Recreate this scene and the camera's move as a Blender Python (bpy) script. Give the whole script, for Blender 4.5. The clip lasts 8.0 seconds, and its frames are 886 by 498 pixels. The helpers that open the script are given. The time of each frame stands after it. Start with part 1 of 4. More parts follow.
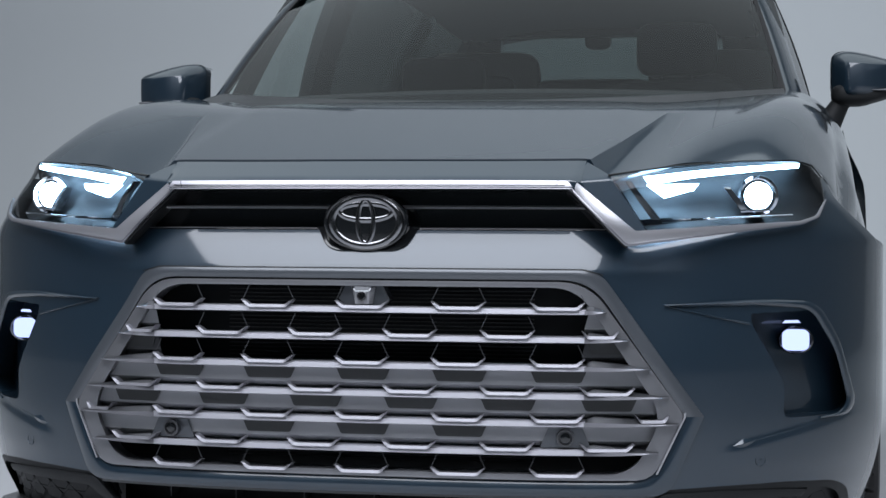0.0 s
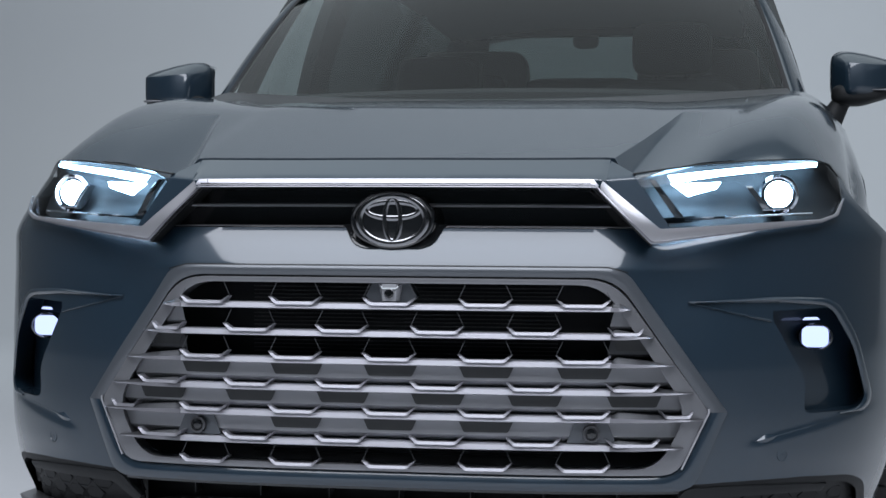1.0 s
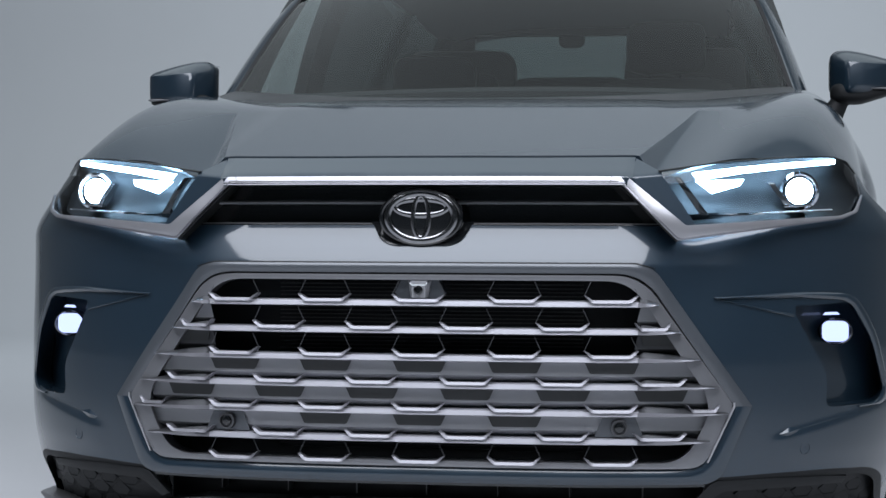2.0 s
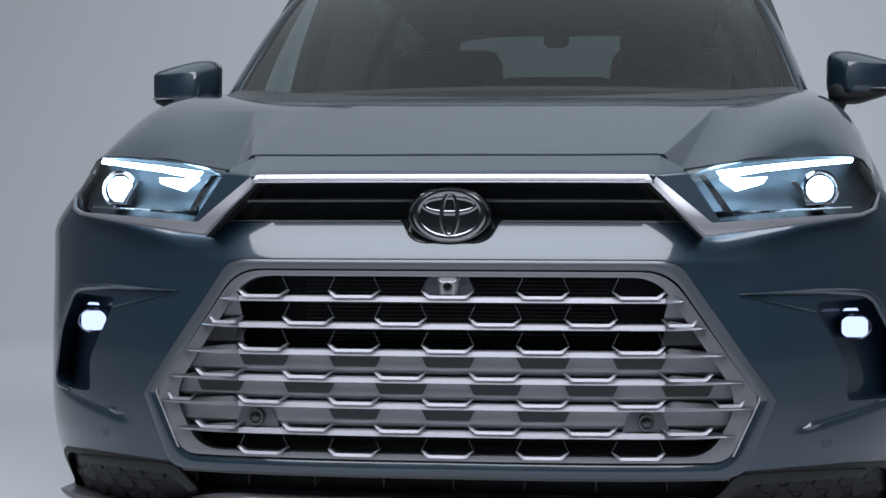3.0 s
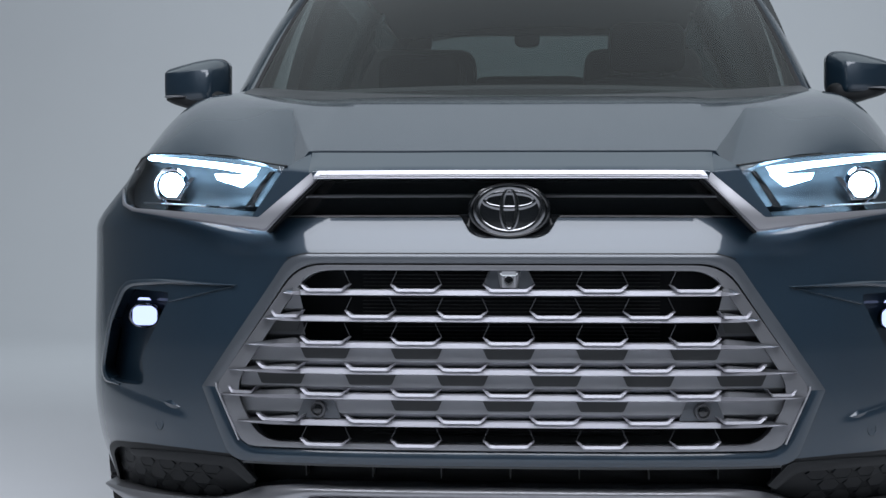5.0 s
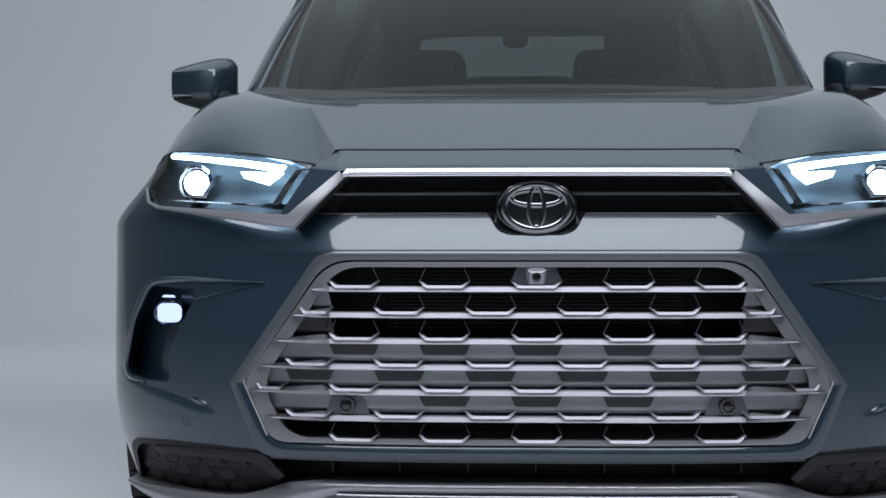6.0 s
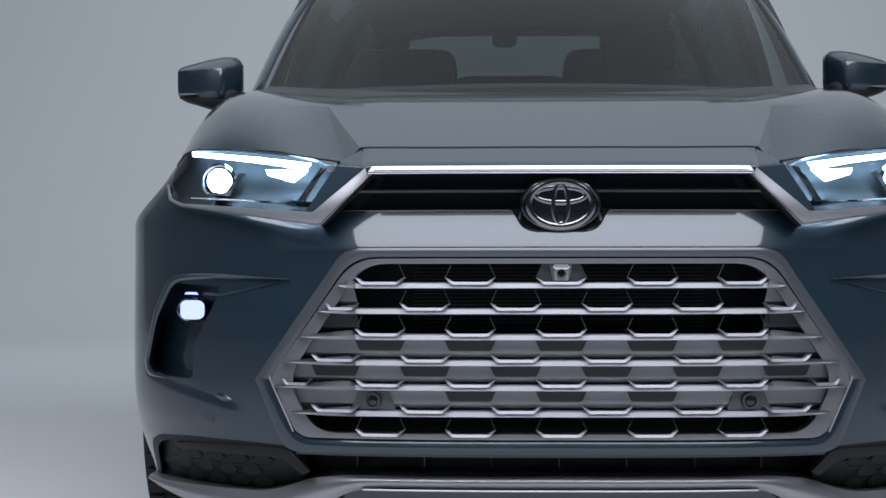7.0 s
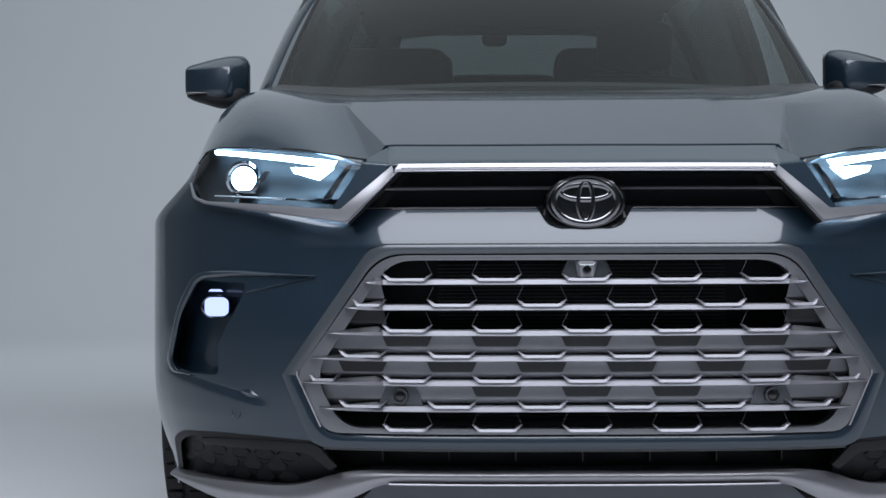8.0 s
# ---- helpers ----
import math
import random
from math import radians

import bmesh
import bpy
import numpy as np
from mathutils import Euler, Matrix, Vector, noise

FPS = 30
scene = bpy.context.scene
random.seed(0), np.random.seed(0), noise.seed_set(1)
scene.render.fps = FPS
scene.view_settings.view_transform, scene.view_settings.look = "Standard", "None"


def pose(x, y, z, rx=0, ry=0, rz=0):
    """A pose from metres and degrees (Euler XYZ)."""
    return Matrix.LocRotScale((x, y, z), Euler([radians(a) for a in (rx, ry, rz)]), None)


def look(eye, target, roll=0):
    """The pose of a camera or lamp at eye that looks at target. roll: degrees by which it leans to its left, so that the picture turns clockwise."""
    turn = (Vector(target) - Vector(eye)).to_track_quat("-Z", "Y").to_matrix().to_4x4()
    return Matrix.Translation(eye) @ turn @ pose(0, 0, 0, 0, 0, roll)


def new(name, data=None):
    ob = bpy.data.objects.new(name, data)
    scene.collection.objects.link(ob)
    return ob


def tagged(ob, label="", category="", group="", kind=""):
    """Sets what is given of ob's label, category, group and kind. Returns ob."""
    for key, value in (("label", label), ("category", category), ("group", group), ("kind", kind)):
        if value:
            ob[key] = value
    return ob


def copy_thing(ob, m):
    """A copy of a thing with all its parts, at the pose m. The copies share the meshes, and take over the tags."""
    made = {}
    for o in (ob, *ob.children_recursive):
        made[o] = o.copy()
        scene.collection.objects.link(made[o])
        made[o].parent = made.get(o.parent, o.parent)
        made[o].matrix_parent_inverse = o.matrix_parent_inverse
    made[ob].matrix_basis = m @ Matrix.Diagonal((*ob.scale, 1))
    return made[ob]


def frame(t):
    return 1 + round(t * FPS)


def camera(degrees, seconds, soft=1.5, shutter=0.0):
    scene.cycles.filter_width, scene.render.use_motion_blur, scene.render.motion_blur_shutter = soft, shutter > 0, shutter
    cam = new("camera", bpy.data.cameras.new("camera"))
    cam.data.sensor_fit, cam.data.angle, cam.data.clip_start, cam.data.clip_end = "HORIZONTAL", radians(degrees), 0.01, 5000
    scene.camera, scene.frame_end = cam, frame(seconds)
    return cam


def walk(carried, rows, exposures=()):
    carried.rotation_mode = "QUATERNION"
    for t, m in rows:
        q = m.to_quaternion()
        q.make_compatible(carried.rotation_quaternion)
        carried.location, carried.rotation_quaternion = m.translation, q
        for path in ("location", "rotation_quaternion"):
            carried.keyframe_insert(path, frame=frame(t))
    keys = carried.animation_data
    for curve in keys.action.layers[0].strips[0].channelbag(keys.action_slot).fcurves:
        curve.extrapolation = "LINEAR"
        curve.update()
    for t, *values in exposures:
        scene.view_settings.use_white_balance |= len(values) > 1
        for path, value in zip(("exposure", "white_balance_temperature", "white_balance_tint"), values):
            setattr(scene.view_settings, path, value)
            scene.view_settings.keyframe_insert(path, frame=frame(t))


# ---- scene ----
# camera: t, x, y, z, yaw, pitch, roll; the car's centre line is x = 0, its nose is at y = 0
cam = camera(28.0, 8.0)
ROWS = [
    (0.0, 0.7700, -3.2223, 0.7842, 10.965, 0.073, 0.421),
    (0.5, 0.7137, -3.2488, 0.7837, 10.344, 0.042, 0.453),
    (1.0, 0.6556, -3.2749, 0.7825, 9.706, 0.025, 0.438),
    (1.5, 0.5939, -3.3029, 0.7798, 9.034, 0.017, 0.336),
    (3.0, 0.3920, -3.3831, 0.7712, 6.828, 0.016, 0.224),
    (3.5, 0.3198, -3.4083, 0.7685, 6.054, 0.011, 0.179),
    (4.0, 0.2450, -3.4322, 0.7666, 5.281, 0.004, 0.167),
    (4.5, 0.1722, -3.4560, 0.7637, 4.524, 0.001, 0.116),
    (6.0, -0.0321, -3.5200, 0.7515, 2.488, 0.059, 0.007),
    (6.5, -0.0946, -3.5393, 0.7475, 1.863, 0.067, -0.073),
    (7.0, -0.1559, -3.5579, 0.7450, 1.279, 0.061, -0.081),
    (7.5, -0.2189, -3.5770, 0.7430, 0.698, 0.047, -0.087),
    (8.0, -0.2828, -3.5957, 0.7403, 0.090, 0.033, -0.192),
]
walk(cam, [(t, pose(x, y, z, 90 + pitch, 0, yaw) @ pose(0, 0, 0, 0, 0, roll)) for t, x, y, z, yaw, pitch, roll in ROWS],
     [(0.0, 0.06), (1.5, 0.10), (3.5, 0.12), (4.5, 0.10), (6.0, 0.04), (7.0, -0.02), (8.0, -0.05)])

# ---- light: front softbox and broad overhead panel, an added backdrop fill, a grey cyclorama, dark studio behind the camera ----
world = bpy.data.worlds.new("studio_world")
scene.world = world
world.use_nodes = True
world.node_tree.nodes["Background"].inputs[0].default_value = (0.55, 0.58, 0.68, 1)
world.node_tree.nodes["Background"].inputs[1].default_value = 0.12


def area_lamp(name, size_x, size_y, watts, colour, eye, target):
    data = bpy.data.lights.new(name, "AREA")
    data.shape, data.size, data.size_y, data.energy, data.color = "RECTANGLE", size_x, size_y, watts, colour
    ob = new(name, data)
    ob.matrix_world = look(eye, target)
    return ob


area_lamp("front_softbox", 6.0, 3.4, 480, (0.865, 0.905, 1.0), (0, -2.6, 4.6), (0, -1.6, 0))
area_lamp("overhead_panel", 23.6, 13.0, 850, (0.825, 0.925, 1.0), (0, 5.5, 11.0), (0, 5.501, 0))
# unseen fill, added to brighten the backdrop and what the bonnet reflects
area_lamp("added_backdrop_fill", 8.0, 3.0, 330, (0.825, 0.925, 1.0), (0, 6.5, 7.0), (0, 14.5, 4.8))


# ---- materials ----
def material(name, colour, rough=0.5, metal=0.0, coat=0.0, grain=0.0, grain_scale=60.0, bump=0.0, bump_scale=300.0, spec=0.5, coat_rough=0.03):
    m = bpy.data.materials.new(name)
    m.use_nodes = True
    n, l = m.node_tree.nodes, m.node_tree.links
    b = n["Principled BSDF"]
    b.inputs["Base Color"].default_value = (*colour, 1)
    b.inputs["Roughness"].default_value = rough
    b.inputs["Metallic"].default_value = metal
    b.inputs["Coat Weight"].default_value = coat
    b.inputs["Coat Roughness"].default_value = coat_rough
    b.inputs["Specular IOR Level"].default_value = spec
    tex = n.new("ShaderNodeTexCoord")
    if grain:
        a, c, ramp = n.new("ShaderNodeTexNoise"), n.new("ShaderNodeTexNoise"), n.new("ShaderNodeMix")
        a.inputs["Scale"].default_value, c.inputs["Scale"].default_value = grain_scale, grain_scale / 14
        a.inputs["Detail"].default_value = 4
        for t in (a, c):
            l.new(tex.outputs["Object"], t.inputs["Vector"])
        add = n.new("ShaderNodeMath")
        add.operation = "ADD"
        l.new(a.outputs["Fac"], add.inputs[0]), l.new(c.outputs["Fac"], add.inputs[1])
        mul = n.new("ShaderNodeMath")
        mul.operation = "MULTIPLY"
        mul.inputs[1].default_value = 0.5
        l.new(add.outputs[0], mul.inputs[0])
        ramp.data_type = "RGBA"
        ramp.inputs["A"].default_value = (*[v * (1 - grain) for v in colour], 1)
        ramp.inputs["B"].default_value = (*[min(1, v * (1 + grain)) for v in colour], 1)
        l.new(mul.outputs[0], ramp.inputs["Factor"])
        l.new(ramp.outputs["Result"], b.inputs["Base Color"])
    if bump:
        t, k = n.new("ShaderNodeTexNoise"), n.new("ShaderNodeBump")
        t.inputs["Scale"].default_value, k.inputs["Strength"].default_value = bump_scale, bump
        k.inputs["Distance"].default_value = 0.002
        l.new(tex.outputs["Object"], t.inputs["Vector"])
        l.new(t.outputs["Fac"], k.inputs["Height"]), l.new(k.outputs["Normal"], b.inputs["Normal"])
    return m


def glowing(name, colour, strength):
    m = bpy.data.materials.new(name)
    m.use_nodes = True
    n, l = m.node_tree.nodes, m.node_tree.links
    e = n.new("ShaderNodeEmission")
    e.inputs[0].default_value, e.inputs[1].default_value = (*colour, 1), strength
    l.new(e.outputs[0], n["Material Output"].inputs[0])
    return m


def pane_glass(name, tint, least=0.04):
    """A thin pane: clear, tinted, with gloss that grows towards grazing."""
    m = bpy.data.materials.new(name)
    m.use_nodes = True
    n, l = m.node_tree.nodes, m.node_tree.links
    clear, gloss, mix, facing = n.new("ShaderNodeBsdfTransparent"), n.new("ShaderNodeBsdfGlossy"), n.new("ShaderNodeMixShader"), n.new("ShaderNodeLayerWeight")
    clear.inputs[0].default_value = (*tint, 1)
    gloss.inputs["Roughness"].default_value = 0.02
    power, scale = n.new("ShaderNodeMath"), n.new("ShaderNodeMath")
    power.operation, scale.operation = "POWER", "MULTIPLY_ADD"
    power.inputs[1].default_value, scale.inputs[1].default_value, scale.inputs[2].default_value = 5.0, 0.9, least
    l.new(facing.outputs["Facing"], power.inputs[0]), l.new(power.outputs[0], scale.inputs[0]), l.new(scale.outputs[0], mix.inputs[0])
    l.new(clear.outputs[0], mix.inputs[1]), l.new(gloss.outputs[0], mix.inputs[2])
    l.new(mix.outputs[0], n["Material Output"].inputs[0])
    return m


PAINT = material("storm_blue_grey_metallic_paint", (0.007, 0.0205, 0.035), 0.45, 0.25, 1.0, 0.10, 900, coat_rough=0.07)
SILVER = material("satin_silver_trim", (0.46, 0.46, 0.485), 0.33, 0.75, 0.0, 0.05, 40)
BAR_SILVER = material("bright_silver_bar", (0.48, 0.48, 0.52), 0.44, 0.7, 0.0, 0.04, 40)
PLATE = material("grey_painted_plate", (0.28, 0.285, 0.30), 0.48, 0.35, 0.15, 0.06, 60)
SURROUND = material("grey_surround_paint", (0.075, 0.083, 0.094), 0.42, 0.4, 0.4, 0.06, 60)
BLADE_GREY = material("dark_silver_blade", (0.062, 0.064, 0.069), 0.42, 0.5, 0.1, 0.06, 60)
CUP_SILVER = material("satin_hexagon_silver", (0.21, 0.21, 0.23), 0.45, 0.7, 0.0, 0.05, 40)
BRIGHT_STRIP = material("bright_satin_chrome", (0.29, 0.29, 0.315), 0.32, 0.9, 0.0, 0.03, 40)
FRAME_SILVER = material("grille_frame_silver", (0.20, 0.203, 0.215), 0.42, 0.7, 0.0, 0.05, 40)
POCKET_GREY = material("pocket_grey", (0.022, 0.024, 0.025), 0.5, 0, 0, 0.25, 90, 0.1)
SKID_SILVER = material("skid_silver", (0.31, 0.31, 0.325), 0.34, 0.75, 0, 0.05, 40)
CHROME = material("chrome", (0.80, 0.80, 0.83), 0.07, 1.0)
BLACK = material("black_plastic", (0.010, 0.011, 0.012), 0.55, 0, 0, 0.3, 80, 0.15, spec=0.25)
GLOSS_BLACK = material("gloss_black_plastic", (0.008, 0.009, 0.010), 0.12, 0, 0.3, 0.2, 50)
DARK_GREY = material("dark_grey_plastic", (0.035, 0.038, 0.040), 0.42, 0, 0, 0.25, 90, 0.1)
RUBBER = material("tyre_rubber", (0.016, 0.016, 0.017), 0.8, 0, 0, 0.3, 70, 0.3)
ALLOY = material("machined_alloy", (0.4, 0.4, 0.42), 0.3, 0.9, 0, 0.05)
CLOTH = material("charcoal_upholstery", (0.022, 0.023, 0.024), 0.9, 0, 0, 0.3, 150, 0.2)
HEADLINER = material("grey_headliner_cloth", (0.14, 0.145, 0.145), 0.9, 0, 0, 0.15, 150, 0.1)
RADIATOR = material("radiator_fins", (0.03, 0.032, 0.033), 0.5, 0.4, 0, 0.3, 300)
LAMP_GLOW = glowing("led_white", (0.42, 0.70, 1.0), 44.0)
BEAM_GLOW = glowing("projector_beam", (0.45, 0.72, 1.0), 60.0)
FOG_GLOW = glowing("fog_beam", (0.46, 0.56, 1.0), 1.6)
LENS = pane_glass("clear_lens", (0.92, 0.95, 0.97), 0.015)
BADGE_CHROME = material("dark_badge_chrome", (0.21, 0.212, 0.22), 0.20, 1.0, 0, 0.04, 60)
WINDSCREEN = pane_glass("tinted_windscreen_glass", (0.60, 0.68, 0.66), 0.044)
SIDE_GLASS = pane_glass("side_glass", (0.50, 0.55, 0.55))
PRIVACY_GLASS = pane_glass("privacy_glass", (0.05, 0.06, 0.06))
REAR_GLASS = pane_glass("rear_glass", (0.36, 0.40, 0.40))
WALL = material("grey_cyclorama_paint", (0.55, 0.555, 0.575), 0.75, 0, 0, 0.035, 1.2, 0.03, 60)
SIDE_WALL = material("grey_side_wall_paint", (0.20, 0.205, 0.212), 0.85, 0, 0, 0.05, 1.5, 0.03, 60)
# dark teal for unseen studio surfaces, chosen to tint the car's reflections
DARK_WALL = material("unseen_studio_teal", (0.022, 0.036, 0.042), 0.9, 0, 0, 0.3, 3)


# ---- mesh helpers ----
def part(name, bm, mat, parent, label="", smooth=True):
    """Links a bmesh as one mesh object under a thing or a part."""
    me = bpy.data.meshes.new(name)
    bmesh.ops.recalc_face_normals(bm, faces=bm.faces[:])
    bm.to_mesh(me)
    bm.free()
    me.materials.append(mat)
    for p in me.polygons:
        p.use_smooth = smooth
    ob = new(name, me)
    ob.parent = parent
    if label:
        tagged(ob, label)
    if smooth:
        me.set_sharp_from_angle(angle=radians(38))
    return ob


def share(name, ob, m, parent):
    """A further piece on the same mesh."""
    o = new(name, ob.data)
    o.parent = parent
    o.matrix_basis = m
    return o


def empty(name, parent=None):
    o = new(name)
    o.empty_display_size = 0.1
    o.parent = parent
    return o


def smooth01(v, a, b):
    t = min(1.0, max(0.0, (v - a) / (b - a)))
    return t * t * (3 - 2 * t)


def resample(line, n):
    """n points at even steps along a polyline."""
    seg = [math.dist(p, q) for p, q in zip(line, line[1:])]
    total, out = sum(seg), []
    for i in range(n):
        d, k = total * i / (n - 1), 0
        while k < len(seg) - 1 and d > seg[k]:
            d -= seg[k]
            k += 1
        f = d / seg[k] if seg[k] else 0
        out.append(tuple(a + (b - a) * f for a, b in zip(line[k], line[k + 1])))
    return out


def rounded(line, radius, steps=6):
    """A polyline with its inner corners rounded."""
    out = [line[0]]
    for a, b, c in zip(line, line[1:], line[2:]):
        A, B, C = Vector(a), Vector(b), Vector(c)
        d = min(radius, (A - B).length * 0.48, (C - B).length * 0.48)
        p, q = B + (A - B).normalized() * d, B + (C - B).normalized() * d
        for i in range(steps + 1):
            t = i / steps
            out.append(tuple(p * (1 - t) ** 2 + B * 2 * t * (1 - t) + q * t * t))
    return out + [line[-1]]


def inside(x, z, poly):
    hit, j = False, len(poly) - 1
    for i in range(len(poly)):
        (xi, zi), (xj, zj) = poly[i], poly[j]
        if (zi > z) != (zj > z) and x < (xj - xi) * (z - zi) / (zj - zi) + xi:
            hit = not hit
        j = i
    return hit


# ---- the nose: depth y over (x, z) ----
HALF, DEEP = 0.969, 0.66


def plan(x):
    r = min(abs(x) / HALF, 1.0)
    return DEEP * (1 - math.sqrt(max(0.0, 1 - r ** 3))) - 0.02


def narrow(z):
    """The body draws in above the lamps' lower edge and towards the sill."""
    return (1 - 0.095 * smooth01(z, 0.80, 0.98)) * (1 - 0.045 * smooth01(-z, -0.5, -0.2) ** 1.5)


def lean(x):
    return 0.078 - 0.042 * smooth01(abs(x), 0.39, 0.455) - 0.014 * smooth01(abs(x), 0.5, 0.8)


TOP = 1 - 0.095
LAMP_TOP = [(0.448, 0.9250), (0.56, 0.9440), (0.68, 0.9570), (0.785, 0.9640), (0.816, 0.9575), (0.835, 0.935)]
_edge = [(plan(x / TOP) + lean(x), x) for x in [0.56 + (TOP * HALF - 0.56) * i / 300 for i in range(301)]]


def edge_half(y):
    """Half-width of the shoulder line at depth y."""
    return float(np.interp(y, [e[0] for e in _edge], [e[1] for e in _edge])) + 0.045 * smooth01(y, 0.42, 0.85)


def soft_ramp(v, width):
    """Zero below 0, v above it, with a rounded knee."""
    return 0.5 * (v + math.sqrt(v * v + width * width))


def hood_front(x):
    """A smooth line under the bonnet's front edge, from which its height grows."""
    return plan(x / TOP) + 0.070 - 0.050 * smooth01(x, 0.15, 0.85)


def hood_z(x, y):
    """Height of the bonnet: a flat middle, a low swell over each lamp, and a sunk facet beside each fold."""
    x = abs(x)
    s = y - hood_front(x)
    edge = 0.9515 + 0.126 * soft_ramp(x - 0.58, 0.08) - 0.010 * smooth01(x, 0.72, 0.87)
    # the middle climbs steadily, then rolls over to a crest before the windscreen
    e = max(0.0, min(s, 0.84) - 0.52)
    middle = 0.258 * min(s, 0.84) - 0.356 * e * e + 0.03 * max(0.0, s - 0.84) - 0.016 * x * x
    side = 0.262 * (1 - math.exp(-max(s, -0.05) / 0.52)) + 0.025 * smooth01(y, 1.2, 1.6) - 0.007 * s - 0.016 * x * x
    fold = 0.402 + 0.215 * max(0.0, y - 0.06)
    fade = min(1.0, max(0.0, 1 - (y - 0.07) / 0.53))
    wide = 0.030 * fade + 0.0005
    sunk = min(1.0, max(0.0, (x - fold) / wide)) * (1 - smooth01(x, fold + wide, fold + wide + 0.15))
    return edge + middle + (side - middle) * smooth01(x, 0.43, 0.82) - 0.0275 * sunk * fade


def edge_z(y):
    """Height of the shoulder line above the lamps and along the wing."""
    return hood_z(edge_half(y), y) - 0.16 * smooth01(y, 0.30, 0.80)


_wrap_x = [0.33 + 0.01 * i for i in range(45)]
_wrap_y = [0.0]
for _x in _wrap_x[1:]:
    _wrap_y.append(_wrap_y[-1] + 0.01 * float(np.interp(_x, [0.400, 0.470, 0.515, 0.575, 0.72, 0.77], [0.0, 0.28, 0.12, -0.07, -0.07, 0.0])))


def wrap(x):
    """How far the tilted panel under the badge turns back at its ends, beyond the plan's own curve."""
    return float(np.interp(x, _wrap_x, _wrap_y))


def nose(x, z, top=0.955):
    y = plan(x / narrow(z))
    if z > 0.8:
        side = smooth01(abs(x), 0.385, 0.43)
        y += lean(x) * (side * min(1.0, (z - 0.8) / (top - 0.8)) ** 2 + (1 - side) * min(1.0, max(0.0, (z - 0.914) / (top - 0.914))))
    tilt = min(1.0, max(0.0, (z - 0.747) / 0.085))
    tilt *= 0.78 + 0.22 * tilt
    y += 0.043 * tilt * (1 - smooth01(abs(x), 0.46, 0.71)) * (1 - smooth01(z, 0.832, 0.85))
    y += wrap(abs(x)) * smooth01(z, 0.56, 0.76) * (1 - smooth01(z, 0.85, 0.90))
    under_trim = 0.7975 + 0.149 * (abs(x) - 0.483)
    y += min(0.007, 0.55 * max(0.0, z - under_trim + 0.010)) * smooth01(abs(x), 0.45, 0.52) * (1 - smooth01(abs(x), 0.74, 0.84)) * (1 - smooth01(z, 0.86, 0.90))
    y += 0.05 * smooth01(-z, -0.35, -0.22)
    ledge = 0.428 + 0.23 * (abs(x) - 0.70)
    y -= 0.003 * smooth01(-z, -ledge - 0.010, -ledge + 0.004) * smooth01(abs(x), 0.64, 0.70) * (1 - smooth01(abs(x), 0.88, 0.93)) * (1 - smooth01(-z, -0.40, -0.36))
    return y


def ruled(line_a, line_b, nu=40, nv=6, off=0.0, crown=0.0, thick=0.012, depth=nose, sides=(1, -1), bm=None):
    """A plate that follows the nose between two lines given in (x, z), with thickness behind it; on both sides of the car."""
    bm = bm or bmesh.new()
    a, b = resample(line_a, nu), resample(line_b, nu)
    for s in sides:
        grid = []
        for i in range(nu):
            row = []
            for j in range(nv + 1):
                t = j / nv
                x, z = a[i][0] + (b[i][0] - a[i][0]) * t, a[i][1] + (b[i][1] - a[i][1]) * t
                row.append(bm.verts.new((s * x, depth(x, z) + off - crown * (1 - (2 * t - 1) ** 2), z)))
            rim_a, rim_b = row[0].co + Vector((0, thick, 0)), row[-1].co + Vector((0, thick, 0))
            grid.append([bm.verts.new(rim_a)] + row + [bm.verts.new(rim_b)])
        for p, q in zip(grid, grid[1:]):
            for j in range(len(p) - 1):
                bm.faces.new((p[j], p[j + 1], q[j + 1], q[j]))
        for g, end in ((grid[0], a[0]), (grid[-1], a[-1])):
            if abs(end[0]) > 1e-6:
                bm.faces.new(g)
    bmesh.ops.remove_doubles(bm, verts=bm.verts[:], dist=1e-6)
    return bm


def block(bm, x0, x1, y0, y1, z0, z1):
    v = [bm.verts.new((x, y, z)) for x in (x0, x1) for y in (y0, y1) for z in (z0, z1)]
    for f in ((0, 1, 3, 2), (4, 6, 7, 5), (0, 4, 5, 1), (2, 3, 7, 6), (0, 2, 6, 4), (1, 5, 7, 3)):
        bm.faces.new([v[i] for i in f])
    return bm


def tube(points, radius, sides=8, bm=None):
    """A round bar along 3D points; radius may be a list."""
    bm = bm or bmesh.new()
    pts = [Vector(p) for p in points]
    rings = []
    for i, p in enumerate(pts):
        d = (pts[min(i + 1, len(pts) - 1)] - pts[max(i - 1, 0)]).normalized()
        u = d.cross(Vector((0, 0, 1)))
        u = u.normalized() if u.length > 1e-4 else Vector((1, 0, 0))
        w = d.cross(u)
        r = radius[i] if isinstance(radius, (list, tuple)) else radius
        rings.append([bm.verts.new(p + (u * math.cos(k * math.tau / sides) + w * math.sin(k * math.tau / sides)) * r) for k in range(sides)])
    for a, b in zip(rings, rings[1:]):
        for k in range(sides):
            bm.faces.new((a[k], a[(k + 1) % sides], b[(k + 1) % sides], b[k]))
    bm.faces.new(rings[0]), bm.faces.new(rings[-1])
    return bm


